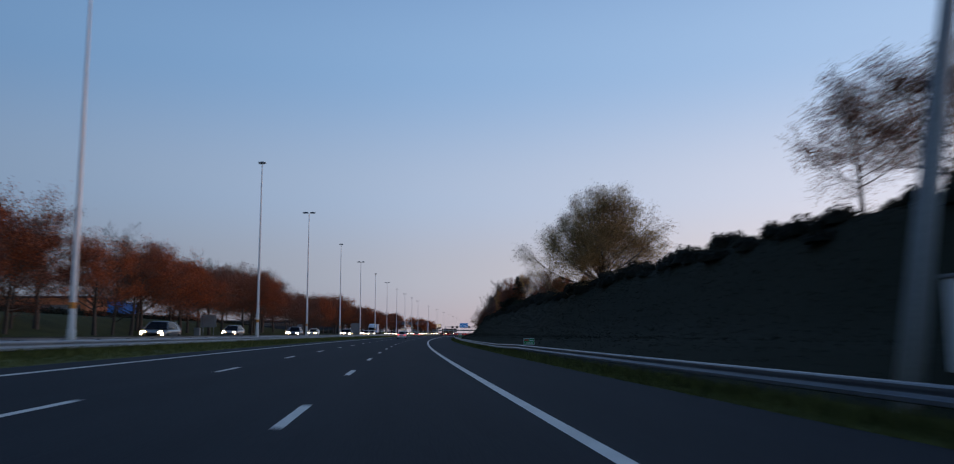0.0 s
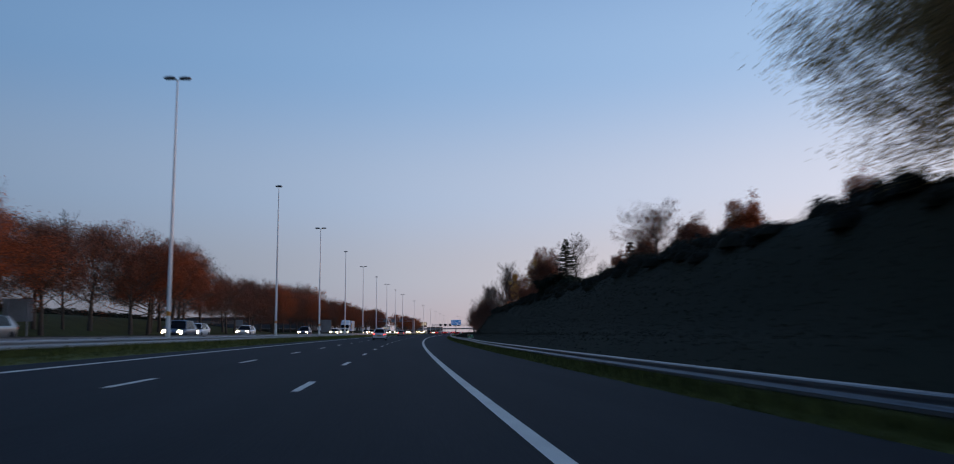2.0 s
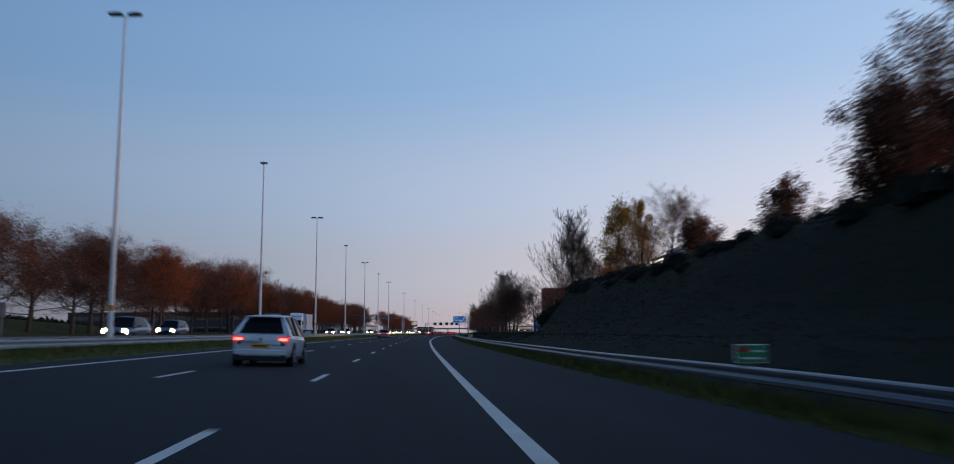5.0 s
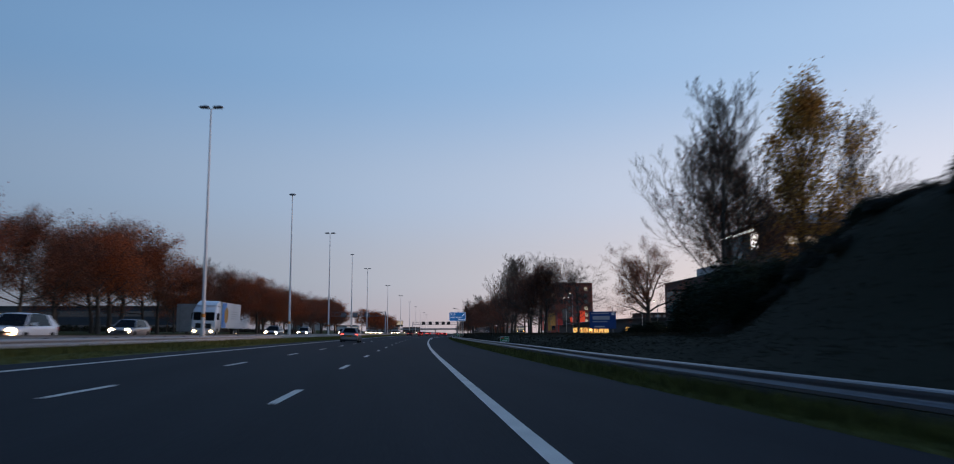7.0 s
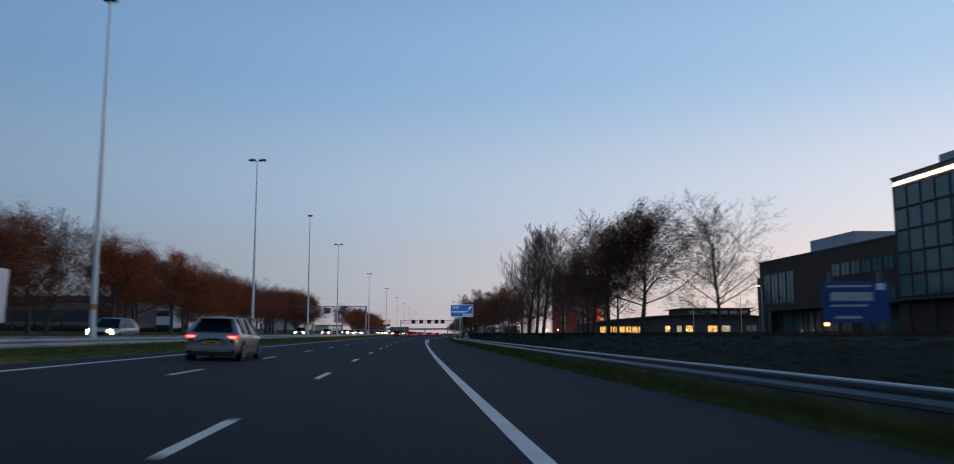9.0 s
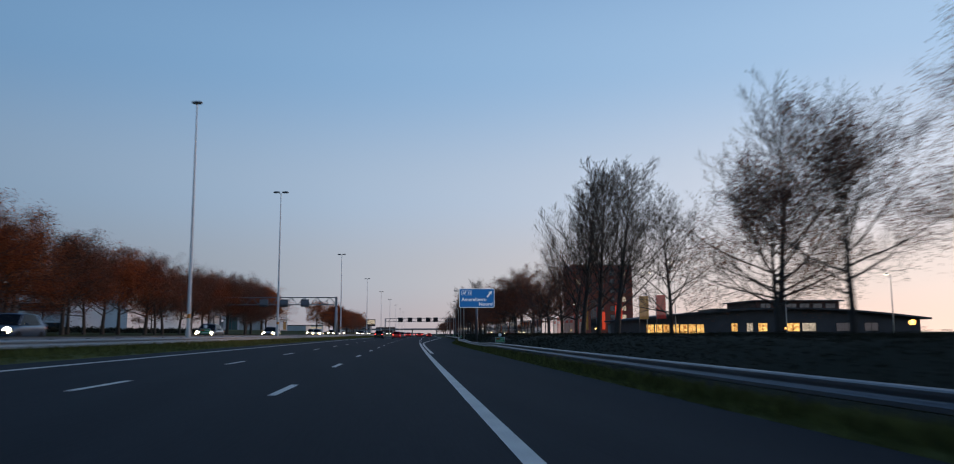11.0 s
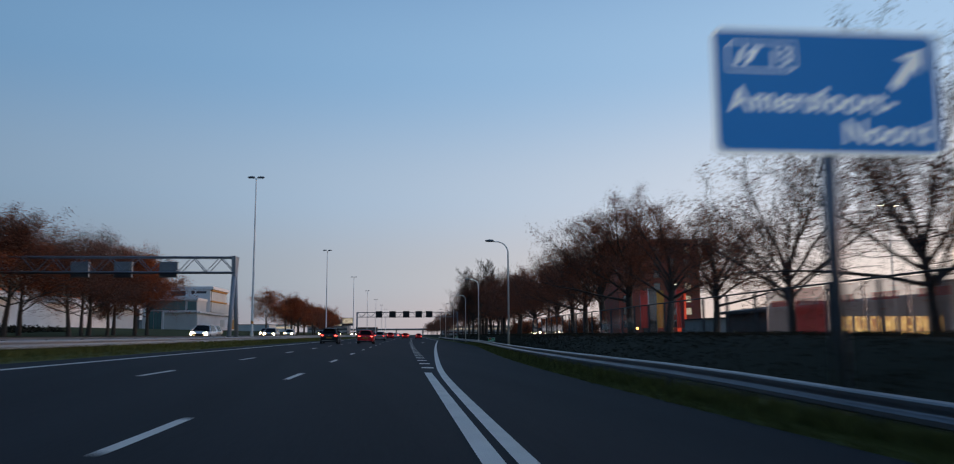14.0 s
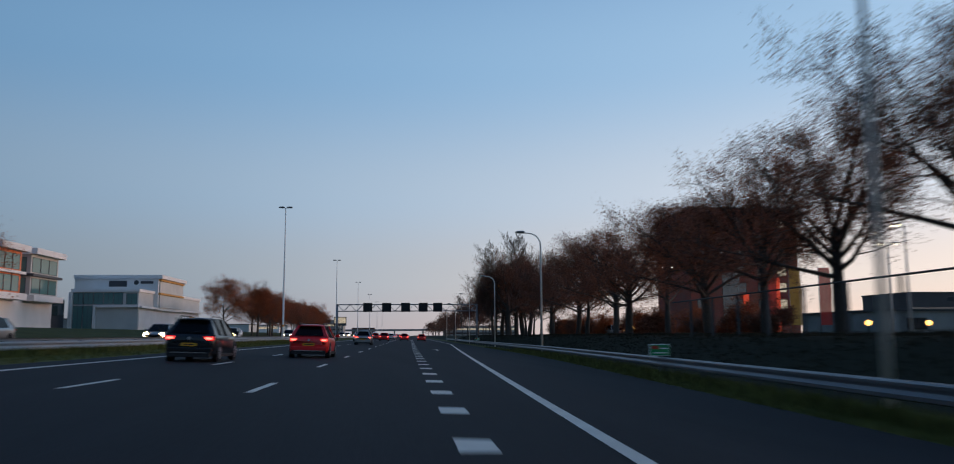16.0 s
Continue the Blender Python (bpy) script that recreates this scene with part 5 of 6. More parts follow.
def car(m, paint, label, L=4.3, W=1.78, H=1.48, belt=0.93, wagon=True, rails=True, front=False, group="", tail=True, amber=False, plain=False):
    t = thing("car", m, label, "car", group)
    h, z0, r = W / 2, 0.19, 0.325
    nose = 0.74 * belt / 0.93
    rear = -L / 2
    secs = [(rear, 0.70 * h, z0 + 0.26, belt - 0.16), (rear + 0.03, 0.84 * h, z0 + 0.14, belt - 0.06), (rear + 0.12, 0.93 * h, z0 + 0.06, belt), (rear + 0.35, 0.985 * h, z0 + 0.02, belt + 0.01), (rear + 1.2, h, z0, belt + 0.0),
            (0.2, h, z0, belt - 0.02), (L * 0.22, h, z0, belt - 0.03), (L * 0.30, 0.985 * h, z0, belt - 0.05), (L / 2 - 0.45, 0.96 * h, z0 + 0.02, nose + 0.06), (L / 2 - 0.12, 0.88 * h, z0 + 0.08, nose - 0.04), (L / 2, 0.74 * h, z0 + 0.16, nose - 0.18)]
    part("body", loft([car_section(y, w, a, b, b) for y, w, a, b in secs]), paint, t, smooth_faces=True)
    # cabin glass, with roof and pillars over it
    if wagon:
        line = [(rear + 0.10, belt - 0.02, 0.86), (rear + 0.36, H - 0.24, 0.71), (rear + 0.58, H - 0.06, 0.60)]
    else:
        line = [(rear + 0.25, belt - 0.02, 0.92), (rear + 0.80, H - 0.10, 0.80), (rear + 1.05, H - 0.04, 0.755)]
    line += [(rear + 1.5, H, 0.64), (0.2, H + 0.0, 0.65), (0.55, H - 0.05, 0.67), (L * 0.30, belt - 0.03, 0.90)]

    def roof_at(y):
        for (a, za, wa), (b, zb, wb) in zip(line, line[1:]):
            if y <= b:
                k = (y - a) / (b - a)
                return za + (zb - za) * k, wa + (wb - wa) * k
        return line[-1][1], line[-1][2]

    def pane(name, a, b, keys):
        secs = []
        for y, z, w in line[a:b]:
            zb = min(belt - 0.03, z - 0.005)
            ring = [(-h * 0.92, y, zb), (-h * w, y, z), (0, y, z + 0.015), (h * w, y, z), (h * 0.92, y, zb)]
            secs.append([ring[k] for k in keys])
        part(name, loft(secs, closed=False), GLASS_CAR, t, "dark tinted glass")

    hatch = [[(x, y - 0.006, z + (0.004 if x else 0.016)) for x in (-h * w * 0.86, 0, h * w * 0.86)] for y, z, w in ((line[0][0] + 0.03, belt + 0.04, 0.86 if wagon else 0.92), line[1], (line[2][0] - 0.05, line[2][1] - 0.03, line[2][2]))]
    part("rear_window", loft(hatch, closed=False), GLASS_CAR, t, "dark tinted glass")
    part("tailgate", loft([[(x, y + 0.012, z - 0.012) for x in (-h * w, -h * w * 0.5, h * w * 0.5, h * w)] for y, z, w in line[:3]], closed=False), paint, t, smooth_faces=True)
    part("spoiler", box(-h * 0.58, h * 0.58, line[2][0] - 0.20, line[2][0] + 0.12, H - 0.07, H - 0.03, 0.012), paint, t)
    pane("windscreen", len(line) - 2, len(line), (1, 2, 3))
    pane("side_window", 0, len(line), (0, 1))
    pane("side_window", 0, len(line), (3, 4))
    top = []
    for y, z, w in line[2:-1]:
        top.append([(-h * w - 0.015, y, z - 0.05), (-h * w + 0.03, y, z + 0.012), (0, y, z + 0.030), (h * w - 0.03, y, z + 0.012), (h * w + 0.015, y, z - 0.05), (0, y, z - 0.02)])
    part("roof", loft(top), paint, t, smooth_faces=True)
    for side in (-1, 1):
        quarter = []
        for y in (line[0][0], line[1][0], line[2][0], line[2][0] + 0.22):
            z, w = roof_at(y)
            low = min(belt - 0.03, z - 0.01)
            quarter.append([(side * (h * 0.92 + 0.008), y, low), (side * (h * (0.92 + w) / 2 + 0.02), y, (low + z) / 2), (side * (h * w + 0.008), y, z)])
        part("quarter_panel", loft(quarter, closed=False), paint, t, smooth_faces=True)
        for (y0, y1, wide) in ((line[0][0], line[2][0], 0.05), (line[-1][0], line[-2][0], 0.035)) if plain else ((line[0][0], line[2][0], 0.05), (line[-1][0], line[-2][0], 0.035), (-0.15, -0.15, 0.045), (rear + 1.05, rear + 0.98, 0.05)):
            za, wa = roof_at(y0)
            zb, wb = roof_at(y1)
            if y0 in (line[0][0], line[-1][0]):
                a, b = (side * h * 0.925, y0, belt - 0.03), (side * (h * wb + 0.01), y1, zb - 0.01)
            else:
                a, b = (side * h * 0.925, y0, belt - 0.03), (side * (h * wb + 0.008), y1, zb - 0.03)
            part("pillar", tube([a, b], wide, 6), paint if y0 in (line[0][0], line[-1][0]) else BLACK, t)
        if rails:
            part("roof_rail", tube([(side * h * 0.60, rear + 0.7, H + 0.0), (side * h * 0.60, rear + 0.85, H + 0.07), (side * h * 0.60, 0.1, H + 0.07), (side * h * 0.60, 0.3, H + 0.01)], 0.018, 6), BLACK, t)
        mir = part("mirror", loft([[(side * (h + 0.02) + side * a * 0.1, L * 0.2 + b, belt + 0.07 + c) for a, b, c in ring] for ring in ([(0, -.04, -.05), (0, .05, -.05), (0, .05, .05), (0, -.04, .05)], [(2, -.05, -.07), (2, .03, -.07), (2, .03, .08), (2, -.05, .08)])]), paint, t)
        for y in (rear + 0.80, L / 2 - 0.82):
            wheel(t, side * (h - 0.09), y, r, plain)
            if not plain:
                part("wheel_arch", disc(r + 0.055, 0.02, 24, axis="X", centre=(side * (h - 0.005), y, r + 0.01)), BLACK, t)
        if not plain:
            part("sill", box(min(side * h * 0.9, side * (h + 0.01)), max(side * h * 0.9, side * (h + 0.01)), rear + 1.15, L / 2 - 1.15, z0 - 0.02, z0 + 0.09, 0.01), BLACK, t)
        # lights
        lamp = part("tail_light", box(min(side * h * 0.54, side * h * 0.93), max(side * h * 0.54, side * h * 0.93), rear + 0.008, rear + 0.24, belt - 0.21, belt - 0.05, 0.03), TAIL_DIM if tail else SIGN_RED, t, "red tail lamp")
        if tail:
            x0, x1 = sorted((side * h * 0.60, side * h * 0.89))
            part("glowing_lens", box(x0, x1, rear + 0.002, rear + 0.06, belt - 0.175, belt - 0.085, 0.02), AMBER if amber and side > 0 else TAIL, lamp, "lit lamp")
        x0, x1 = sorted((side * h * 0.50, side * h * 0.80))
        hl = part("headlight", box(x0, x1, L / 2 - 0.20, L / 2 - 0.045, nose - 0.17, nose - 0.05, 0.02), GLASS_CLEAR, t, "clear headlamp")
        # The lit disc is wider than the lamp; the excess imitates glare.
        if front:
            part("glowing_lens", disc(0.19, 0.03, 16, axis="Y", centre=(side * h * 0.66, L / 2 - 0.03, nose - 0.10)), HEAD, hl, "lit lamp")
        if not plain:
            part("reflector", box(min(side * h * 0.7, side * h * 0.88), max(side * h * 0.7, side * h * 0.88), rear - 0.012, rear + 0.05, z0 + 0.22, z0 + 0.27), SIGN_RED, t)
    part("rear_bumper", box(-h * 0.88, h * 0.88, rear - 0.03, rear + 0.14, z0 + 0.15, z0 + 0.31, 0.03), paint, t)
    part("valance", box(-h * 0.84, h * 0.84, rear - 0.015, rear + 0.14, z0 - 0.02, z0 + 0.16, 0.02), BLACK, t, "black plastic lower bumper")
    part("interior", box(-h * 0.70, h * 0.70, rear + 0.7, 0.75, z0 + 0.3, belt + 0.12, 0.05), BLACK, t, "dark interior")
    if plain:
        return t
    part("chrome_strip", box(-h * 0.7, h * 0.7, rear - 0.036, rear - 0.012, z0 + 0.125, z0 + 0.15), RIM, t)
    part("front_bumper", box(-h * 0.72, h * 0.72, L / 2 - 0.10, L / 2 + 0.02, z0 + 0.05, z0 + 0.24, 0.03), BLACK, t)
    part("grille", box(-h * 0.38, h * 0.38, L / 2 - 0.07, L / 2 - 0.005, nose - 0.24, nose - 0.10, 0.01), BLACK, t)
    plate = part("number_plate", box(-0.26, 0.26, rear - 0.028, rear + 0.06, z0 + 0.36, z0 + 0.47), PLATE, t, "yellow number plate")
    part("plate_bar", box(-0.20, 0.20, rear - 0.034, rear - 0.026, z0 + 0.395, z0 + 0.435), BLACK, plate)
    part("rear_wiper", tube([(0, rear + 0.08, belt + 0.03), (0.32, rear + 0.14, belt + 0.13)], 0.012, 5), BLACK, t)
    part("badge", disc(0.055, 0.02, 12, axis="Y", centre=(0, rear - 0.0, belt - 0.13)), RIM, t)
    for x in (-0.36, 0.36):
        part("seat", box(x - 0.23, x + 0.23, -0.35, -0.2, belt - 0.3, H - 0.28, 0.05), BLACK, t)
    return t


def lane(s, e, turn=0.0):
    return place(s, e, -FALL * e, turn) @ Matrix.Rotation(math.atan(FALL) * (1 if turn == 0 else -1), 4, "Y")


OURS, AGAINST = "traffic on our carriageway", "oncoming traffic with lit headlights"
red = car(lane(465.5, -2.83), PAINT_RED, "red estate car with lit tail lamps and roof rails", group=OURS)
dark = car(lane(457.5, -5.98), PAINT_DARK, "black crossover car with lit tail lamps and roof rails", L=4.2, W=1.74, H=1.52, belt=0.95, group=OURS)
silver = car(lane(272.6, -5.85), PAINT_SILVER, "silver estate car with lit tail lamps", L=4.6, W=1.82, H=1.47, group=OURS)
pale = car(lane(162.0, -3.7), PAINT_WHITE, "white hatchback with lit tail lamps", L=4.0, W=1.75, H=1.52, rails=False, group=OURS)
hatch = car(lane(600, 0.6), PAINT_RED, "red hatchback with lit tail lamps", L=3.9, W=1.72, H=1.5, rails=False, group=OURS, plain=True)
far_pale = car(lane(640, -3.0), PAINT_WHITE, "white hatchback with lit tail lamps", L=4.0, H=1.5, rails=False, group=OURS, plain=True)
far_grey = car(lane(672, -6.4), PAINT_SILVER, "silver car with lit tail lamps", L=4.4, rails=False, group=OURS, plain=True)
grey = car(lane(515, -3.1), PAINT_SILVER, "silver estate car with lit tail lamps", L=4.5, group=OURS)
for s, e, c in ((655, 0.5, hatch), (690, -3.1, hatch), (712, 0.6, far_pale), (730, -6.4, hatch), (745, -3.0, far_grey), (764, 0.5, hatch), (790, -6.4, far_pale), (801, -3.0, hatch), (830, 0.5, far_grey), (850, -3.0, hatch), (880, -6.4, hatch), (905, 0.5, far_pale), (602, 4.2, hatch), (560, -6.3, far_pale), (578, -2.9, hatch), (620, -6.2, hatch), (663, -2.9, far_pale), (700, 0.6, hatch), (754, -6.3, hatch), (815, 0.4, hatch), (865, -6.3, hatch), (930, -3.0, hatch), (955, 0.5, hatch), (980, -6.4, hatch)):
    copy_thing(c, lane(s, e))

come = [car(lane(60, -17.5, 180), PAINT_GREY, "grey oncoming car with lit headlights", front=True, tail=False, group=AGAINST, plain=True, rails=False),
        car(lane(98, -21.0, 180), PAINT_SILVER, "silver oncoming car with lit headlights", L=4.5, front=True, tail=False, group=AGAINST, plain=True, rails=False),
        car(lane(121, -17.5, 180), PAINT_BLUE, "blue oncoming car with lit headlights", H=1.6, belt=0.98, front=True, tail=False, group=AGAINST, plain=True, rails=False),
        car(lane(139, -21.0, 180), PAINT_WHITE, "white oncoming car with lit headlights", front=True, tail=False, group=AGAINST, plain=True, rails=False)]
rc = random.Random(12)
s = 162.0
while s < 900:
    if not (266 < s < 294 or 432 < s < 452):
        copy_thing(rc.choice(come), lane(s, rc.choice((-17.5, -21.0)), 180))
    s += rc.uniform(13, 34) if s < 420 or s > 500 else rc.uniform(10, 22)


def truck(m):
    t = thing("truck", m, "white box truck with an orange circle on its side, headlights lit", "truck")
    part("chassis", box(-0.5, 0.5, -5.6, 5.2, 0.55, 0.85), BLACK, t)
    part("box_body", box(-1.25, 1.25, -5.8, 2.9, 1.0, 3.75, 0.03), RENDER_WHITE, t, "white box body")
    part("cab", loft([[(-1.15, y, z0), (1.15, y, z0), (1.2, y, z0 + 0.6), (1.18, y, z1 - 0.2), (1.0, y, z1), (-1.0, y, z1), (-1.18, y, z1 - 0.2), (-1.2, y, z0 + 0.6)] for y, z0, z1 in ((3.1, 0.6, 3.35), (4.4, 0.6, 3.3), (4.95, 0.55, 2.9), (5.2, 0.5, 2.0), (5.25, 0.45, 1.2))]), PAINT_WHITE, t, smooth_faces=True)
    part("wind_deflector", loft([[(-1.1, y, 3.3), (1.1, y, 3.3), (1.0, y, z), (-1.0, y, z)] for y, z in ((3.0, 3.85), (4.0, 3.6), (4.6, 3.32))]), PAINT_WHITE, t)
    part("windscreen", box(-1.05, 1.05, 5.0, 5.24, 1.75, 2.6, 0.04), GLASS_CAR, t)
    part("bumper", box(-1.2, 1.2, 5.1, 5.35, 0.35, 0.85, 0.05), CLAD_GREY, t)
    part("grille", box(-0.8, 0.8, 5.2, 5.3, 0.95, 1.45, 0.02), BLACK, t)
    for x in (-1.0, 1.0):
        part("headlight", disc(0.13, 0.05, 16, axis="Y", centre=(x * 0.85, 5.37, 0.65)), HEAD, t, "lit headlamp")
        part("mirror", box(x * 1.3 - 0.08, x * 1.3 + 0.08, 4.7, 4.85, 1.9, 2.5, 0.02), BLACK, t)
        part("side_window", box(x * 1.19 - 0.015, x * 1.19 + 0.015, 3.7, 4.6, 1.85, 2.55, 0.01), GLASS_CAR, t)
        for y in (4.2, -3.2, -4.4):
            w = part("wheel", disc(0.5, 0.3, 24, axis="X", bevel=0.04), RUBBER, t)
            w.location = (x * 1.03, y, 0.5)
            part("rim", disc(0.28, 0.04, 16, axis="X", centre=(math.copysign(0.14, x), 0, 0)), RIM, w)
        part("side_panel", box(x * 1.252 - 0.004, x * 1.252 + 0.004, 1.0, 2.9, 1.05, 3.7), SIGN_BLUE, t, "pale blue painted panel")
        part("sun_circle", disc(0.85, 0.012, 32, axis="X", centre=(x * 1.258, 1.0, 2.4)), BANNER_GOLD, t, "orange painted circle")
        for k in range(4):
            part("print_bar", box(x * 1.256 - 0.004, x * 1.256 + 0.004, -4.2 + 0.1 * k, -1.2, 2.8 - 0.25 * k, 2.87 - 0.25 * k), CLAD_GREY, t)
    return t


truck(lane(280, -21.2, 180))
van = thing("van", lane(880, -17.5, 180), "white oncoming delivery van with lit headlights", "van", AGAINST)
part("body", loft([[(-0.95, y, 0.35), (0.95, y, 0.35), (0.98, y, 1.2), (0.9, y, z), (-0.9, y, z), (-0.98, y, 1.2)] for y, z in ((-2.6, 2.4), (1.2, 2.45), (1.9, 1.6), (2.6, 1.2))]), PAINT_WHITE, van)
for x in (-0.7, 0.7):
    part("headlight", disc(0.11, 0.05, 14, axis="Y", centre=(x, 2.62, 0.9)), HEAD, van, "lit headlamp")
    for y in (-1.7, 1.7):
        w = part("wheel", disc(0.34, 0.22, 20, axis="X", bevel=0.03), RUBBER, van)
        w.location = (x * 1.25, y, 0.34)

# ---- buildings and their surroundings ----
def face_box(parent, name, face, a0, a1, z0, z1, at_v, d0, d1, mat, label="", bevel=0.0):
    """A slab on a facade. face 'y': it looks towards local -y; 'x-' / 'x+': towards local -x or +x."""
    if face == "y":
        bm = box(a0, a1, at_v - d1, at_v - d0, z0, z1, bevel)
    elif face == "x-":
        bm = box(at_v - d1, at_v - d0, a0, a1, z0, z1, bevel)
    else:
        bm = box(at_v + d0, at_v + d1, a0, a1, z0, z1, bevel)
    return part(name, bm, mat, parent, label)


def window(parent, face, a0, a1, z0, z1, at_v, frame_mat, pane_mat, bars=0, label=""):
    """A window: a frame that stands proud, its pane set back in it, and glazing bars."""
    f = 0.07
    w = face_box(parent, "window", face, a0, a1, z0, z1, at_v, -0.02, 0.012, BLACK, label)
    face_box(w, "pane", face, a0 + f, a1 - f, z0 + f, z1 - f, at_v, 0.014, 0.024, pane_mat)
    for p, q, r, s in ((a0, a1, z1 - f, z1), (a0, a1, z0, z0 + f), (a0, a0 + f, z0 + f, z1 - f), (a1 - f, a1, z0 + f, z1 - f)):
        face_box(w, "frame", face, p, q, r, s, at_v, 0.014, 0.07, frame_mat)
    for k in range(bars):
        x = a0 + (a1 - a0) * (k + 1) / (bars + 1)
        face_box(w, "glazing_bar", face, x - 0.03, x + 0.03, z0 + f, z1 - f, at_v, 0.025, 0.06, frame_mat)
    return w


# office tower block with lit lettering
a = thing("office_building", place(309, 52.4, 0.3), "dark brown brick office building with lit lettering along the roof edge", "building")
part("wall", box(0, 22, 0, 16.6, -0.5, 17.1), BRICK_DARK, a, "dark brown brick walls")
part("parapet", box(-0.12, 22.1, -0.12, 16.7, 17.1, 17.35, 0.02), CLAD_DARK, a)
part("plant_room", box(3.8, 18, 3, 14, 17.35, 19.4), CLAD_GREY, a, "pale grey rooftop plant room")
for i in range(5):
    for k in range(6):
        window(a, "x-", 2.4 + 2.35 * k, 4.6 + 2.35 * k, 4.5 + 2.35 * i, 6.7 + 2.35 * i, 0.0, CLAD_DARK, GLASS_TEAL)
face_box(a, "lit_lettering", "x-", 2.2, 16.2, 16.35, 16.75, 0.0, 0.06, 0.14, LIT_WHITE, "row of lit white letters")
for k in range(18):
    face_box(a, "letter_gap", "x-", 2.9 + 0.75 * k, 2.98 + 0.75 * k, 16.33, 16.77, 0.0, 0.141, 0.15, CLAD_DARK)
face_box(a, "lit_logo", "x-", 0.7, 3.4, 13.6, 16.0, 0.0, 0.08, 0.2, LIT_WHITE, "lit white square emblem")
for z0 in (14.0, 11.0, 8.0, 5.0):
    for x0 in (3.6, 6.5, 9.4):
        window(a, "y", x0, x0 + 2.5, z0, z0 + 1.35, 0.0, CLAD_DARK, LIT_PALE if z0 > 10 and x0 < 9 else GLASS_TEAL, 2, "lit office window" if z0 > 10 and x0 < 9 else "")
for y in (2, 6, 10, 14):
    part("column", tube([(-0.5, y, -0.4), (-0.5, y, 4.0)], 0.14, 10), CLAD_DARK, a)
part("canopy", box(-1.0, 0.0, 0, 16.6, 4.0, 4.2), CLAD_DARK, a)

b = thing("office_building", place(325.8, 52.8, 0.3), "low dark brick office wing with a lit ground floor", "building")
part("wall", box(0, 24, 0, 36.4, 3.9, 11.1), BRICK_DARK, b, "dark brick upper storeys")
part("parapet", box(-0.1, 24.1, -0.0, 36.5, 11.1, 11.3, 0.02), CLAD_DARK, b)
part("ground_floor", box(2.5, 23, 0.2, 36, -0.5, 3.9), CLAD_DARK, b)
for k in range(5):
    window(b, "x-", 2.4 + 2.1 * k, 4.3 + 2.1 * k, 0.3, 3.6, 2.5, CLAD_DARK, GLASS_TEAL, 2, "tall entrance window")
for k in range(6):
    window(b, "x-", 15 + 3.3 * k, 18 + 3.3 * k, 0.3, 3.6, 2.5, CLAD_DARK, GLASS_TEAL, 1)
for k in range(9):
    part("column", tube([(0.3, 1 + 4.3 * k, -0.4), (0.3, 1 + 4.3 * k, 3.9)], 0.12, 8), CLAD_DARK, b)
for k in range(4):
    window(b, "x-", 25.2 + 2.5 * k, 27.5 + 2.5 * k, 4.8, 9.3, 0.0, CLAD_DARK, GLASS_TEAL, 1)
for k in range(6):
    window(b, "x-", 1.2 + 2.3 * k, 3.3 + 2.3 * k, 7.6, 9.2, 0.0, CLAD_DARK, GLASS_TEAL, 1)
    window(b, "x-", 1.2 + 2.3 * k, 3.3 + 2.3 * k, 4.3, 5.8, 0.0, CLAD_DARK, GLASS_TEAL, 1)
part("plant_room", box(5, 16, 18, 30, 11.3, 13.9), CLAD_GREY, b)
part("end_block", box(1.5, 16, 36.4, 41.0, -0.5, 9.2), CLAD_DARK, b)

c = thing("office_building", place(292, 49.2, 0.3), "dark blue clad office block with a small lit emblem", "building")
part("wall", box(0, 26, 0, 13, -0.5, 12.0), CLAD_DARK, c)
part("parapet", box(-0.1, 26.1, -0.1, 13.1, 12.0, 12.2, 0.02), BLACK, c)
face_box(c, "lit_emblem", "y", 3.2, 5.0, 7.2, 8.0, 0.0, 0.05, 0.15, LIT_WHITE, "small lit emblem")
for k in range(6):
    for i in range(3):
        if not (i == 1 and k in (0, 1)):
            window(c, "y", 0.8 + 3.6 * k + 1.2, 2.8 + 3.6 * k + 1.2, 2.0 + 3.3 * i, 4.0 + 3.3 * i, 0.0, BLACK, GLASS_BLUE, 1)

# low hall with lit shop windows and a curved roof
hall = thing("shop_hall", place(458, 47, 0.3), "low dark hall with warmly lit shop windows and a curved roof", "building")
part("wall", box(0.2, 58, 0, 30, -0.5, 3.4), CLAD_DARK, hall, "dark walls")
secs = []
for k in range(17):
    x = -0.8 + 60 * k / 16
    z = 3.3 + 2.45 * math.sin(math.pi * min(1, max(0, (x + 4) / 66)))
    secs.append([(x, -2.2, z - 0.35), (x, -2.2, z), (x, 32, z), (x, 32, z - 0.35)])
part("roof", loft(secs), ROOFING, hall, "dark curved roof")
secs = [[(x, -0.05, 3.38), (x, -0.05, 2.98 + 2.45 * math.sin(math.pi * min(1, max(0, (x + 4) / 66)))), (x, 0.3, 2.98 + 2.45 * math.sin(math.pi * min(1, max(0, (x + 4) / 66)))), (x, 0.3, 3.38)] for x in [58 * k / 16 + 0.2 for k in range(17)]]
part("gable", loft(secs), CLAD_DARK, hall)
for k in range(7):
    window(hall, "y", 0.5 + 1.72 * k, 2.1 + 1.72 * k, 0.4, 2.5, 0.0, BLACK, LIT_WARM, 1, "warmly lit shop window")
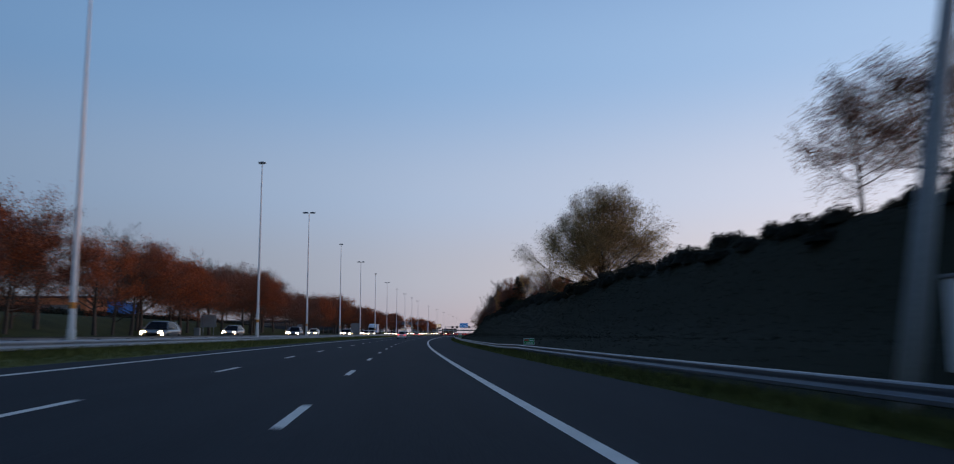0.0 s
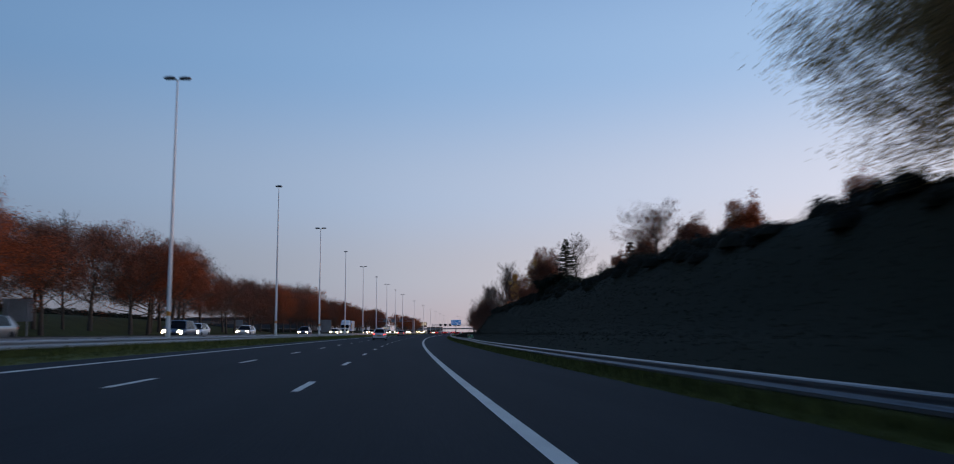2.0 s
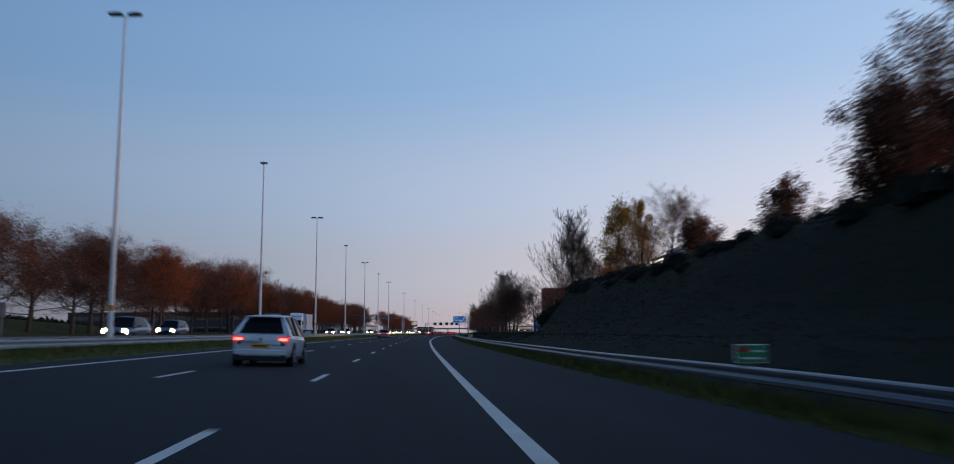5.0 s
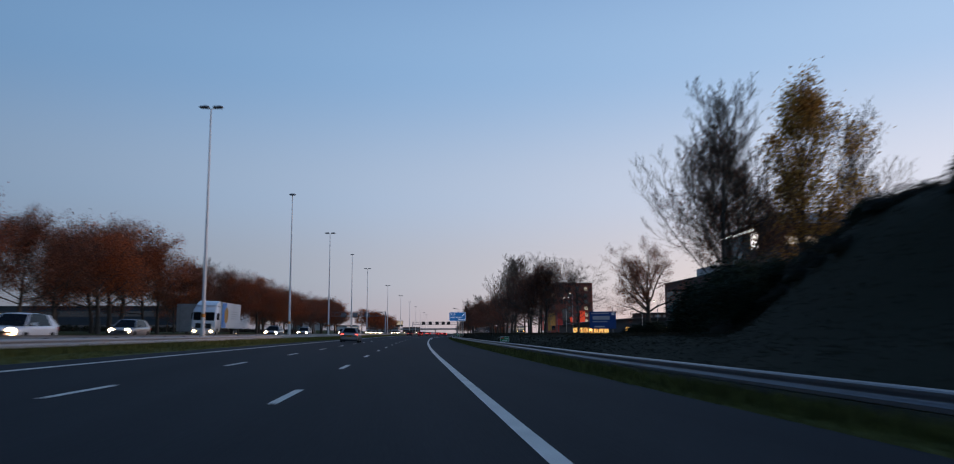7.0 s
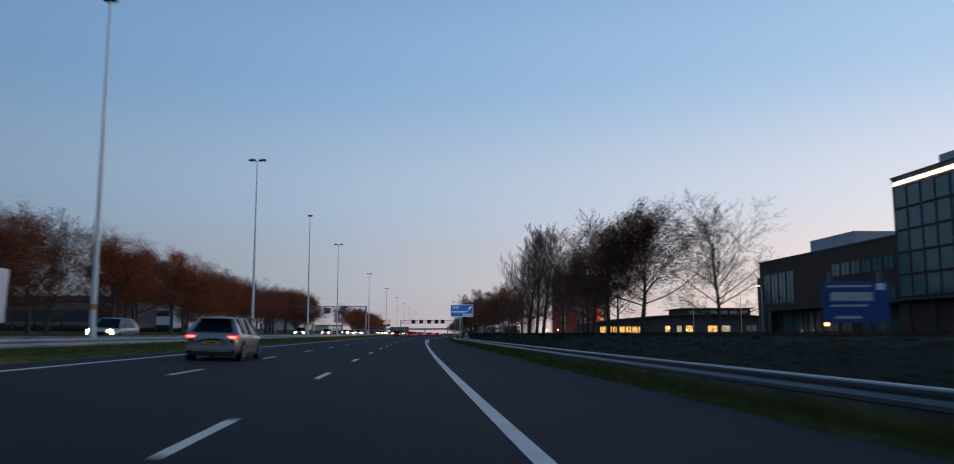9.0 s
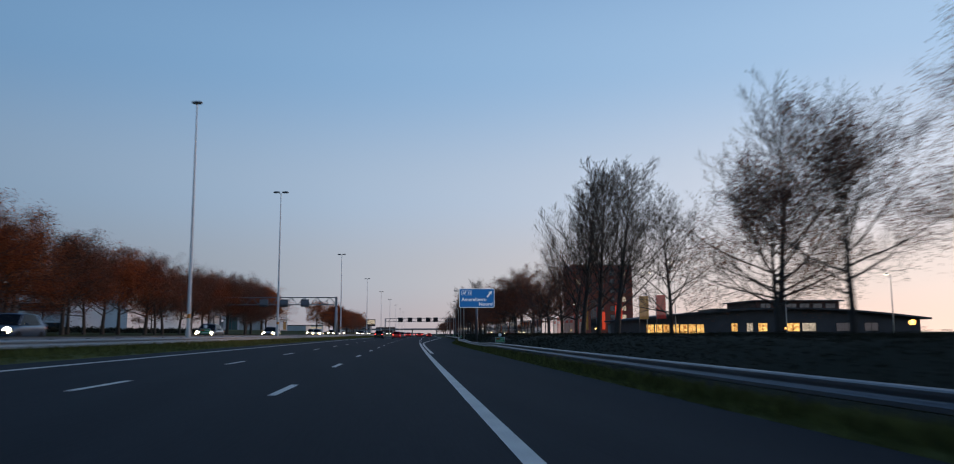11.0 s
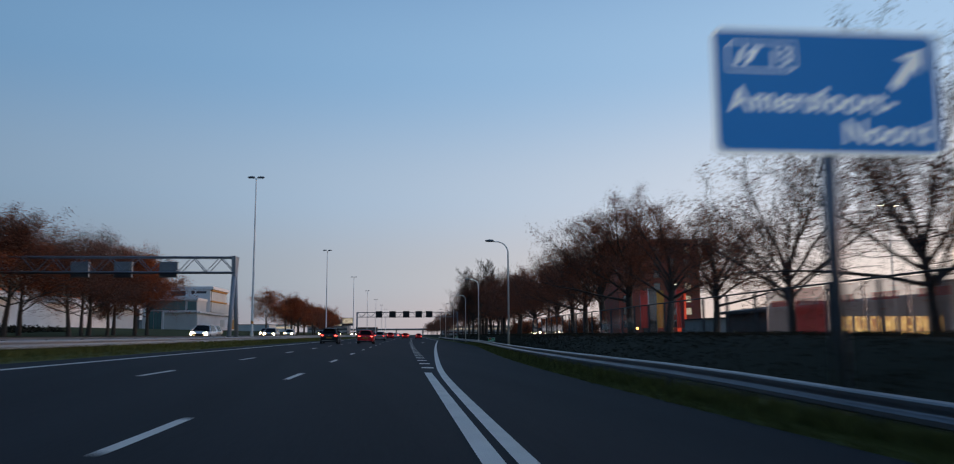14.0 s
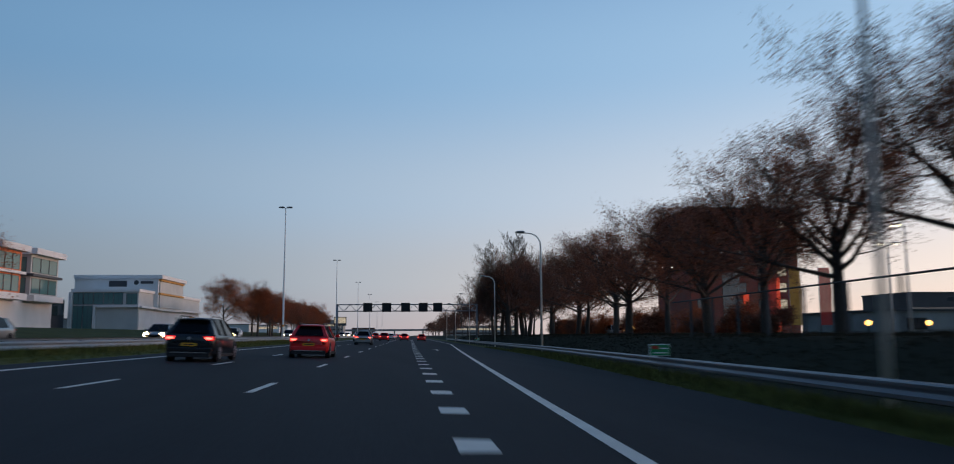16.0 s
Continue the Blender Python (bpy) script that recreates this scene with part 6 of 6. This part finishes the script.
for x0, x1, m in ((18.0, 19.4, LIT_WARM), (21.2, 22.6, LIT_PALE), (23.6, 25.6, LIT_WARM), (29.6, 32.4, LIT_WARM), (32.8, 35.8, LIT_PALE), (40, 43, GLASS_BLUE), (46, 49, GLASS_BLUE)):
    window(hall, "y", x0, x1, 0.9, 2.7, 0.0, BLACK, m, 1)
part("upper_storey", box(25, 43, 4, 20, 4.8, 7.2), BRICK_DARK, hall)
part("upper_roof", box(24.3, 43.8, 3.2, 21, 7.2, 7.45), CLAD_DARK, hall)
for k in range(6):
    window(hall, "y", 26 + 2.8 * k, 28.2 + 2.8 * k, 5.7, 6.8, 4.0, BLACK, GLASS_BLUE, 1)

low = thing("warehouse", place(520, 58, 0.5), "low pale grey warehouse", "building")
part("wall", box(0, 40, 0, 20, -0.5, 3.1), CONCRETE, low)
part("roof", box(-0.3, 40.3, -0.3, 20.3, 3.1, 3.35), ROOFING, low)
for k in range(5):
    window(low, "y", 3 + 7 * k, 5.5 + 7 * k, 0.9, 2.3, 0.0, BLACK, GLASS_BLUE, 1)

# red brick tower
tw = thing("office_tower", place(574, 43, 0.3), "red brick office tower behind the trees, partly lit", "building")
part("wall", box(10.5, 31.2, 0, 20, -0.5, 24.0), BRICK_RED, tw, "red brick walls")
part("parapet", box(10.4, 31.3, -0.1, 20.1, 24.0, 24.3, 0.02), CLAD_DARK, tw)
part("glass_bay", box(16.5, 19.8, -0.12, 0.02, 0.5, 12.0), GLASS_BLUE, tw)
for i in range(7):
    for k in range(5):
        x0 = 11.6 + 3.9 * k
        if 16 < x0 + 1 < 20 and i < 4:
            continue
        lit = (i, k) in ((6, 4), (2, 4), (3, 4), (1, 4), (5, 0))
        window(tw, "y", x0, x0 + 1.7, 2.2 + 3.05 * i, 4.0 + 3.05 * i, 0.0, BLACK, LIT_PALE if lit else GLASS_BLUE, 0, "lit window" if lit else "")
face_box(tw, "lit_panel", "y", 25.0, 27.4, 1.0, 11.0, 0.0, 0.1, 0.3, LIT_RED, "red glowing entrance panel")
face_box(tw, "lit_panel", "y", 20.4, 21.4, 2.0, 8.0, 0.0, 0.1, 0.3, LIT_RED, "red glowing entrance panel")

# flags, fence posters and glass screen
def flag(m, cloth, label, tall=6.2, drop=3.4):
    t = thing("banner_flag", m, label, "flag", "tall banner flags")
    part("pole", tube([(0, 0, -0.3), (0, 0, tall)], [0.06, 0.035], 8), STEEL, t, smooth_faces=True)
    secs = []
    for k in range(9):
        z = tall - 0.1 - drop + drop * k / 8
        secs.append([(x, 0.05 * math.sin(4 * x + k) * x, z) for x in (0.06, 0.4, 0.8, 1.2, 1.45)])
    part("cloth", loft(secs, closed=False), cloth, t)
    return t


flag(place(414.9, 34.6, 0.4), FLAG_GOLD, "gold-orange tall banner flag on a pole")
flag(place(411.3, 36.1, 0.4), FLAG_RED, "red tall banner flag on a pole")
flag(place(520, 46.6, 0.4), FLAG_GOLD, "gold-orange tall banner flag on a pole", 8.5, 6.8)
flag(place(520, 43.6, 0.4), FLAG_RED, "red tall banner flag on a pole", 8.5, 6.8)
flag(place(520, 50.3, 0.4), FLAG_RED, "red tall banner flag on a pole", 8.5, 6.8)

posters = thing("poster_fence", Matrix.Identity(4), "mesh fence hung with pale and red advertising sheets", "fence")
for k in range(8):
    s0 = 396.5 + 3.4 * k
    part("post", tube([at(s0, 22.6, 0.2), at(s0, 22.6, 3.5)], 0.05, 6), STEEL, posters)
    if k < 7:
        mat = (SHEET_PALE, SHEET_RED, SHEET_PALE, SHEET_PALE, SHEET_PALE, SHEET_RED, SHEET_PALE)[k]
        p, q = at(s0 + 0.1, 22.55, 0), at(s0 + 3.3, 22.55, 0)
        sheet = loft([[(p.x, p.y, 1.0), (q.x, q.y, 1.0)], [(p.x + 0.06, p.y, 2.2), (q.x + 0.06, q.y, 2.2)], [(p.x, p.y, 3.4), (q.x, q.y, 3.4)]], closed=False)
        sh = part("sheet", sheet, mat, posters, "printed advertising sheet")
        u, v = at(s0 + 0.6, 22.5, 0), at(s0 + 2.6, 22.5, 0)
        part("print_bar", loft([[(u.x, u.y, 2.5), (v.x, v.y, 2.5)], [(u.x, u.y, 2.85), (v.x, v.y, 2.85)]], closed=False), SHEET_RED if mat is SHEET_PALE else SHEET_PALE, sh)

screen = thing("glass_screen", Matrix.Identity(4), "transparent noise screen with grey posts and a dark top rail", "noise barrier")
s = 383.0
while s < 470:
    g0, g1 = height(s, 16), height(s + 3, 16)
    part("post", box(-0.05, 0.05, -0.05, 0.05, 0, 2.75 - g0), POST_STEEL, screen).matrix_basis = place(s, 16, g0)
    p, q = at(s + 0.06, 16, 0), at(s + 2.94, 16, 0)
    part("pane", loft([[(p.x, p.y, 0.9), (q.x, q.y, 0.9)], [(p.x, p.y, 2.68), (q.x, q.y, 2.68)]], closed=False), GLASS_CLEAR, screen)
    part("top_rail", tube([at(s, 16, 2.75), at(s + 3, 16, 2.75)], 0.035, 6), BLACK, screen)
    s += 3.0


# lit lamps over the car park and the side street
def park_lamp(m, tall, arms, label="lit lamp post over the car park"):
    t = thing("street_lamp", m, label, "street lamp", "lit lamps beyond the bank")
    part("pole", tube([(0, 0, -0.4), (0, 0, tall)], [0.09, 0.05], 8), POLE, t, smooth_faces=True)
    for x in arms:
        part("arm", tube([(0, 0, tall - 0.05), (x * 0.6, 0, tall)], 0.03, 6), POLE, t)
        h = part("luminaire", box(min(x * 0.4, x), max(x * 0.4, x), -0.14, 0.14, tall - 0.02, tall + 0.10, 0.03), LAMP_SHELL, t)
        part("lens", box(min(x * 0.42, x * 0.98), max(x * 0.42, x * 0.98), -0.12, 0.12, tall - 0.06, tall - 0.021), STREET, h, "glowing lens")
    return t


for s, e, tall, arms in ((420, 41.7, 11.6, (-0.8,)), (440, 42.8, 11.5, (-0.9, 0.9)), (472, 31, 7.0, (-0.8,)), (486, 38.5, 7.5, (-0.8, 0.8)), (505, 27, 7.2, (-0.8, 0.8)), (430, 64, 11.6, (-0.8,)), (545, 27, 7.5, (-0.8,)), (350, 47.5, 7.0, (-0.8,)), (395, 62, 8.0, (-0.8,)), (560, 34, 7.0, (0.8,))):
    park_lamp(place(s, e, 0.4), tall, arms)


def ball_lamp(m):
    t = thing("garden_lamp", m, "low lit amber globe lamp on a short post", "lamp", "globe lamps beyond the bank")
    part("post", tube([(0, 0, -0.3), (0, 0, 1.15)], 0.05, 8), BLACK, t)
    bm = bmesh.new()
    bmesh.ops.create_uvsphere(bm, u_segments=14, v_segments=8, radius=0.17, matrix=Matrix.Translation((0, 0, 1.33)))
    part("globe", bm, BALL, t, "glowing amber globe", True)
    return t


gb = ball_lamp(place(475.8, 30.6, 0.35))
copied(gb, ((477.4, 35.7), (420, 59.2), (400, 27.5), (408, 26.6), (300, 31), (345, 33), (497, 27), (512, 25.5), (525, 26), (285, 45)), lambda r: place(r[0], r[1], 0.35))

# left-hand showroom buildings
pr = thing("showroom", place(619, -74.6, 1.6), "white and grey showroom with glass front and yellow-trimmed upper block", "building")
part("wall", box(0, 14.6, 0, 54, -0.8, 10.3), CLAD_GREY, pr, "pale grey walls")
part("roof_edge", box(-0.2, 14.9, -0.3, 54.2, 9.75, 10.45, 0.03), RENDER_WHITE, pr, "white roof edge")
part("white_base", box(14.6, 14.75, 0.3, 53.5, 0.8, 5.6), RENDER_WHITE, pr, "white side wall")
part("mid_ledge", box(14.6, 15.5, 0, 54, 6.1, 6.55, 0.02), RENDER_WHITE, pr)
part("dark_skirt", box(14.6, 14.9, 6.5, 53.6, -0.8, 1.3), CLAD_DARK, pr, "dark plinth along the side wall")
part("tall_block", box(-4, 15.6, 11, 32, 5.9, 14.2), RENDER_WHITE, pr, "white upper block")
part("tall_roof_edge", box(-4.1, 16.6, 10.5, 32.3, 13.5, 14.4, 0.03), RENDER_WHITE, pr)
for z in (9.7, 13.0):
    part("yellow_trim", box(15.6, 16.2, 11.2, 31.8, z, z + 0.4), BANNER_GOLD, pr, "yellow-orange trim")
part("grey_cheek", box(15.61, 15.9, 11.6, 31.6, 6.6, 9.6), CLAD_GREY, pr)
part("grey_cheek", box(15.61, 15.9, 11.6, 31.6, 10.2, 12.9), CLAD_GREY, pr)
for k in range(5):
    window(pr, "y", 0.3 + 2.2 * k, 2.4 + 2.2 * k, 6.9, 9.6, 0.0, CLAD_DARK, GLASS_TEAL, 1)
for k in range(2):
    window(pr, "y", 0.3 + 2.2 * k, 2.4 + 2.2 * k, 0.4, 6.6, 0.0, CLAD_DARK, GLASS_TEAL, 1)
window(pr, "y", 11.9, 14.3, 6.9, 9.4, 0.0, CLAD_DARK, GLASS_TEAL, 1)
for x0, x1, z0, z1 in ((4.9, 5.4, -0.5, 6.6), (4.9, 14.9, 6.2, 6.8), (-0.5, 0.1, -0.5, 9.7)):
    part("white_frame", box(x0, x1, -0.8, 0.0, z0, z1, 0.03), RENDER_WHITE, pr)
part("logo_shape", disc(0.6, 0.08, 6, axis="Y", centre=(10.4, 10.95, 12.6)), CLAD_DARK, pr, "dark emblem")
part("logo_bar", box(11.4, 14.4, 10.9, 11.0, 12.3, 12.95), CLAD_DARK, pr)
part("vent", box(4.0, 8.2, 10.9, 11.02, 11.6, 13.0), CLAD_DARK, pr)
part("advert", box(14.76, 14.8, 36, 42, 2.0, 4.8), SIGN_WHITE, pr)
part("advert", box(14.76, 14.8, 43, 50, 1.6, 5.0), BANNER_GOLD, pr)
part("advert", box(14.76, 14.8, 29, 33.5, 2.2, 4.6), CLAD_GREY, pr)

lw = thing("showroom", place(512, -104, 3.0), "white showroom with jutting boxes and orange panels", "building")
part("wall", box(0, 30.5, 0, 94, -1.5, 5.8), RENDER_WHITE, lw, "white base storey")
part("upper_wall", box(2, 29.5, 2, 92, 5.8, 13.4), CLAD_GREY, lw)
for y0, y1, mat in ((12, 26, CLAD_ORANGE), (40, 54, CLAD_ORANGE), (66, 77, CLAD_ORANGE), (80, 93.5, CLAD_GREY)):
    part("box_floor", box(20, 33.0, y0, y1, 5.2, 6.4, 0.03), RENDER_WHITE, lw, "white jutting ledge")
    part("jutting_box", box(20, 31.8, y0 + 0.5, y1 - 0.5, 6.4, 14.4), mat, lw)
    part("box_roof", box(20, 33.2, y0 - 0.2, y1 + 0.2, 14.4, 15.6, 0.03), RENDER_WHITE, lw, "white roof slab")
    part("mid_ledge", box(29, 32.6, y0, y1, 10.1, 10.6, 0.02), CLAD_DARK if mat is CLAD_GREY else RENDER_WHITE, lw)
    for k in range(3):
        w = (y1 - y0 - 2) / 3
        for z in (6.8, 10.9):
            window(lw, "x+", y0 + 1 + w * k, y0 + 0.8 + w * (k + 1), z, z + 3.0, 31.8, CLAD_DARK, GLASS_TEAL, 0)
    for z in (6.8, 10.9):
        window(lw, "y", 26, 31.0, z, z + 3.0, y0 + 0.5, CLAD_DARK, GLASS_TEAL, 1)
lk = thing("glass_link", place(607, -82, 2.5), "dark blue glass link building between the showrooms", "building")
part("wall", box(0, 6, 0, 11.5, -1, 7.0), CLAD_DARK, lk)
part("glazing", box(5.99, 6.1, 0.3, 11.2, 3.4, 6.6), GLASS_BLUE, lk)

# far skyline, the overpass and the big lit board
op = thing("overpass", place(1180, 0, 0), "distant concrete road overpass across the motorway", "bridge")
part("deck", box(-70, 46, -5, 5, 5.2, 6.1), CONCRETE, op)
part("railing", box(-70, 46, -5.2, -5.05, 6.1, 6.9), STEEL, op)
for x in (-33, -12, 14, 40, -62):
    part("pier", box(x - 0.6, x + 0.6, -4, 4, -1, 5.2), CONCRETE, op)
for s, e, w, d, z, mat in ((1060, -66, 34, 20, 12.5, CONCRETE), (1050, -108, 30, 24, 9.0, CLAD_GREY), (1240, -44, 22, 18, 8.2, BRICK_DARK), (905, -95, 44, 20, 7.0, RENDER_WHITE), (800, -95, 50, 20, 6.0, CLAD_GREY), (700, -105, 40, 20, 6.5, CONCRETE), (150, -75, 30, 12, 7.5, CLAD_ORANGE), (390, -82, 60, 20, 7.2, CLAD_DARK), (440, -86, 56, 16, 7.6, RENDER_WHITE), (1100, 60, 60, 20, 8, CONCRETE), (600, 121, 18, 18, 9.3, CLAD_DARK)):
    t = thing("distant_building", place(s, e, 0.4), "plain distant business building on the skyline", "building", "distant buildings")
    part("wall", box(-w / 2, w / 2, 0, d, -1, z), mat, t)
    part("roof", box(-w / 2 - 0.2, w / 2 + 0.2, -0.2, d + 0.2, z, z + 0.3), ROOFING, t)
    for i in range(max(1, int(z / 3.4))):
        part("window_band", box(-w / 2 + 1, w / 2 - 1, -0.08, 0.0, 1.6 + 3.3 * i, 2.9 + 3.3 * i), LIT_PALE if (i + int(s)) % 3 == 0 and s > 600 else GLASS_BLUE, t)
lb = thing("billboard", place(900, -38, 0.9), "tall lit pale billboard beside the far motorway", "billboard")
part("mast", tube([(0, 0, -1), (0, 0, 6)], 0.3, 10), STEEL, lb)
part("board", box(-3.6, 3.6, -0.2, 0.2, 6, 11, 0.05), CLAD_DARK, lb)
part("lit_face", box(-3.2, 3.2, -0.24, -0.19, 7.4, 10.6), LIT_PALE, lb, "glowing advert face")
bc = thing("shipping_container", place(150, -53, height(150, -53), 4), "blue metal storage container on the bank", "container")
part("body", box(-1.25, 1.25, -6, 6, -0.2, 2.5, 0.03), SIGN_BLUE, bc)
for k in range(24):
    part("rib", box(1.25, 1.28, -5.9 + 0.49 * k, -5.7 + 0.49 * k, 0.1, 2.3), SIGN_BLUE, bc)
# waiting cars on the side street
for s, e, turn in ((520, 25.5, 180),):
    copy_thing(come[1], place(s, e, height(s, e) + 0.02, turn))
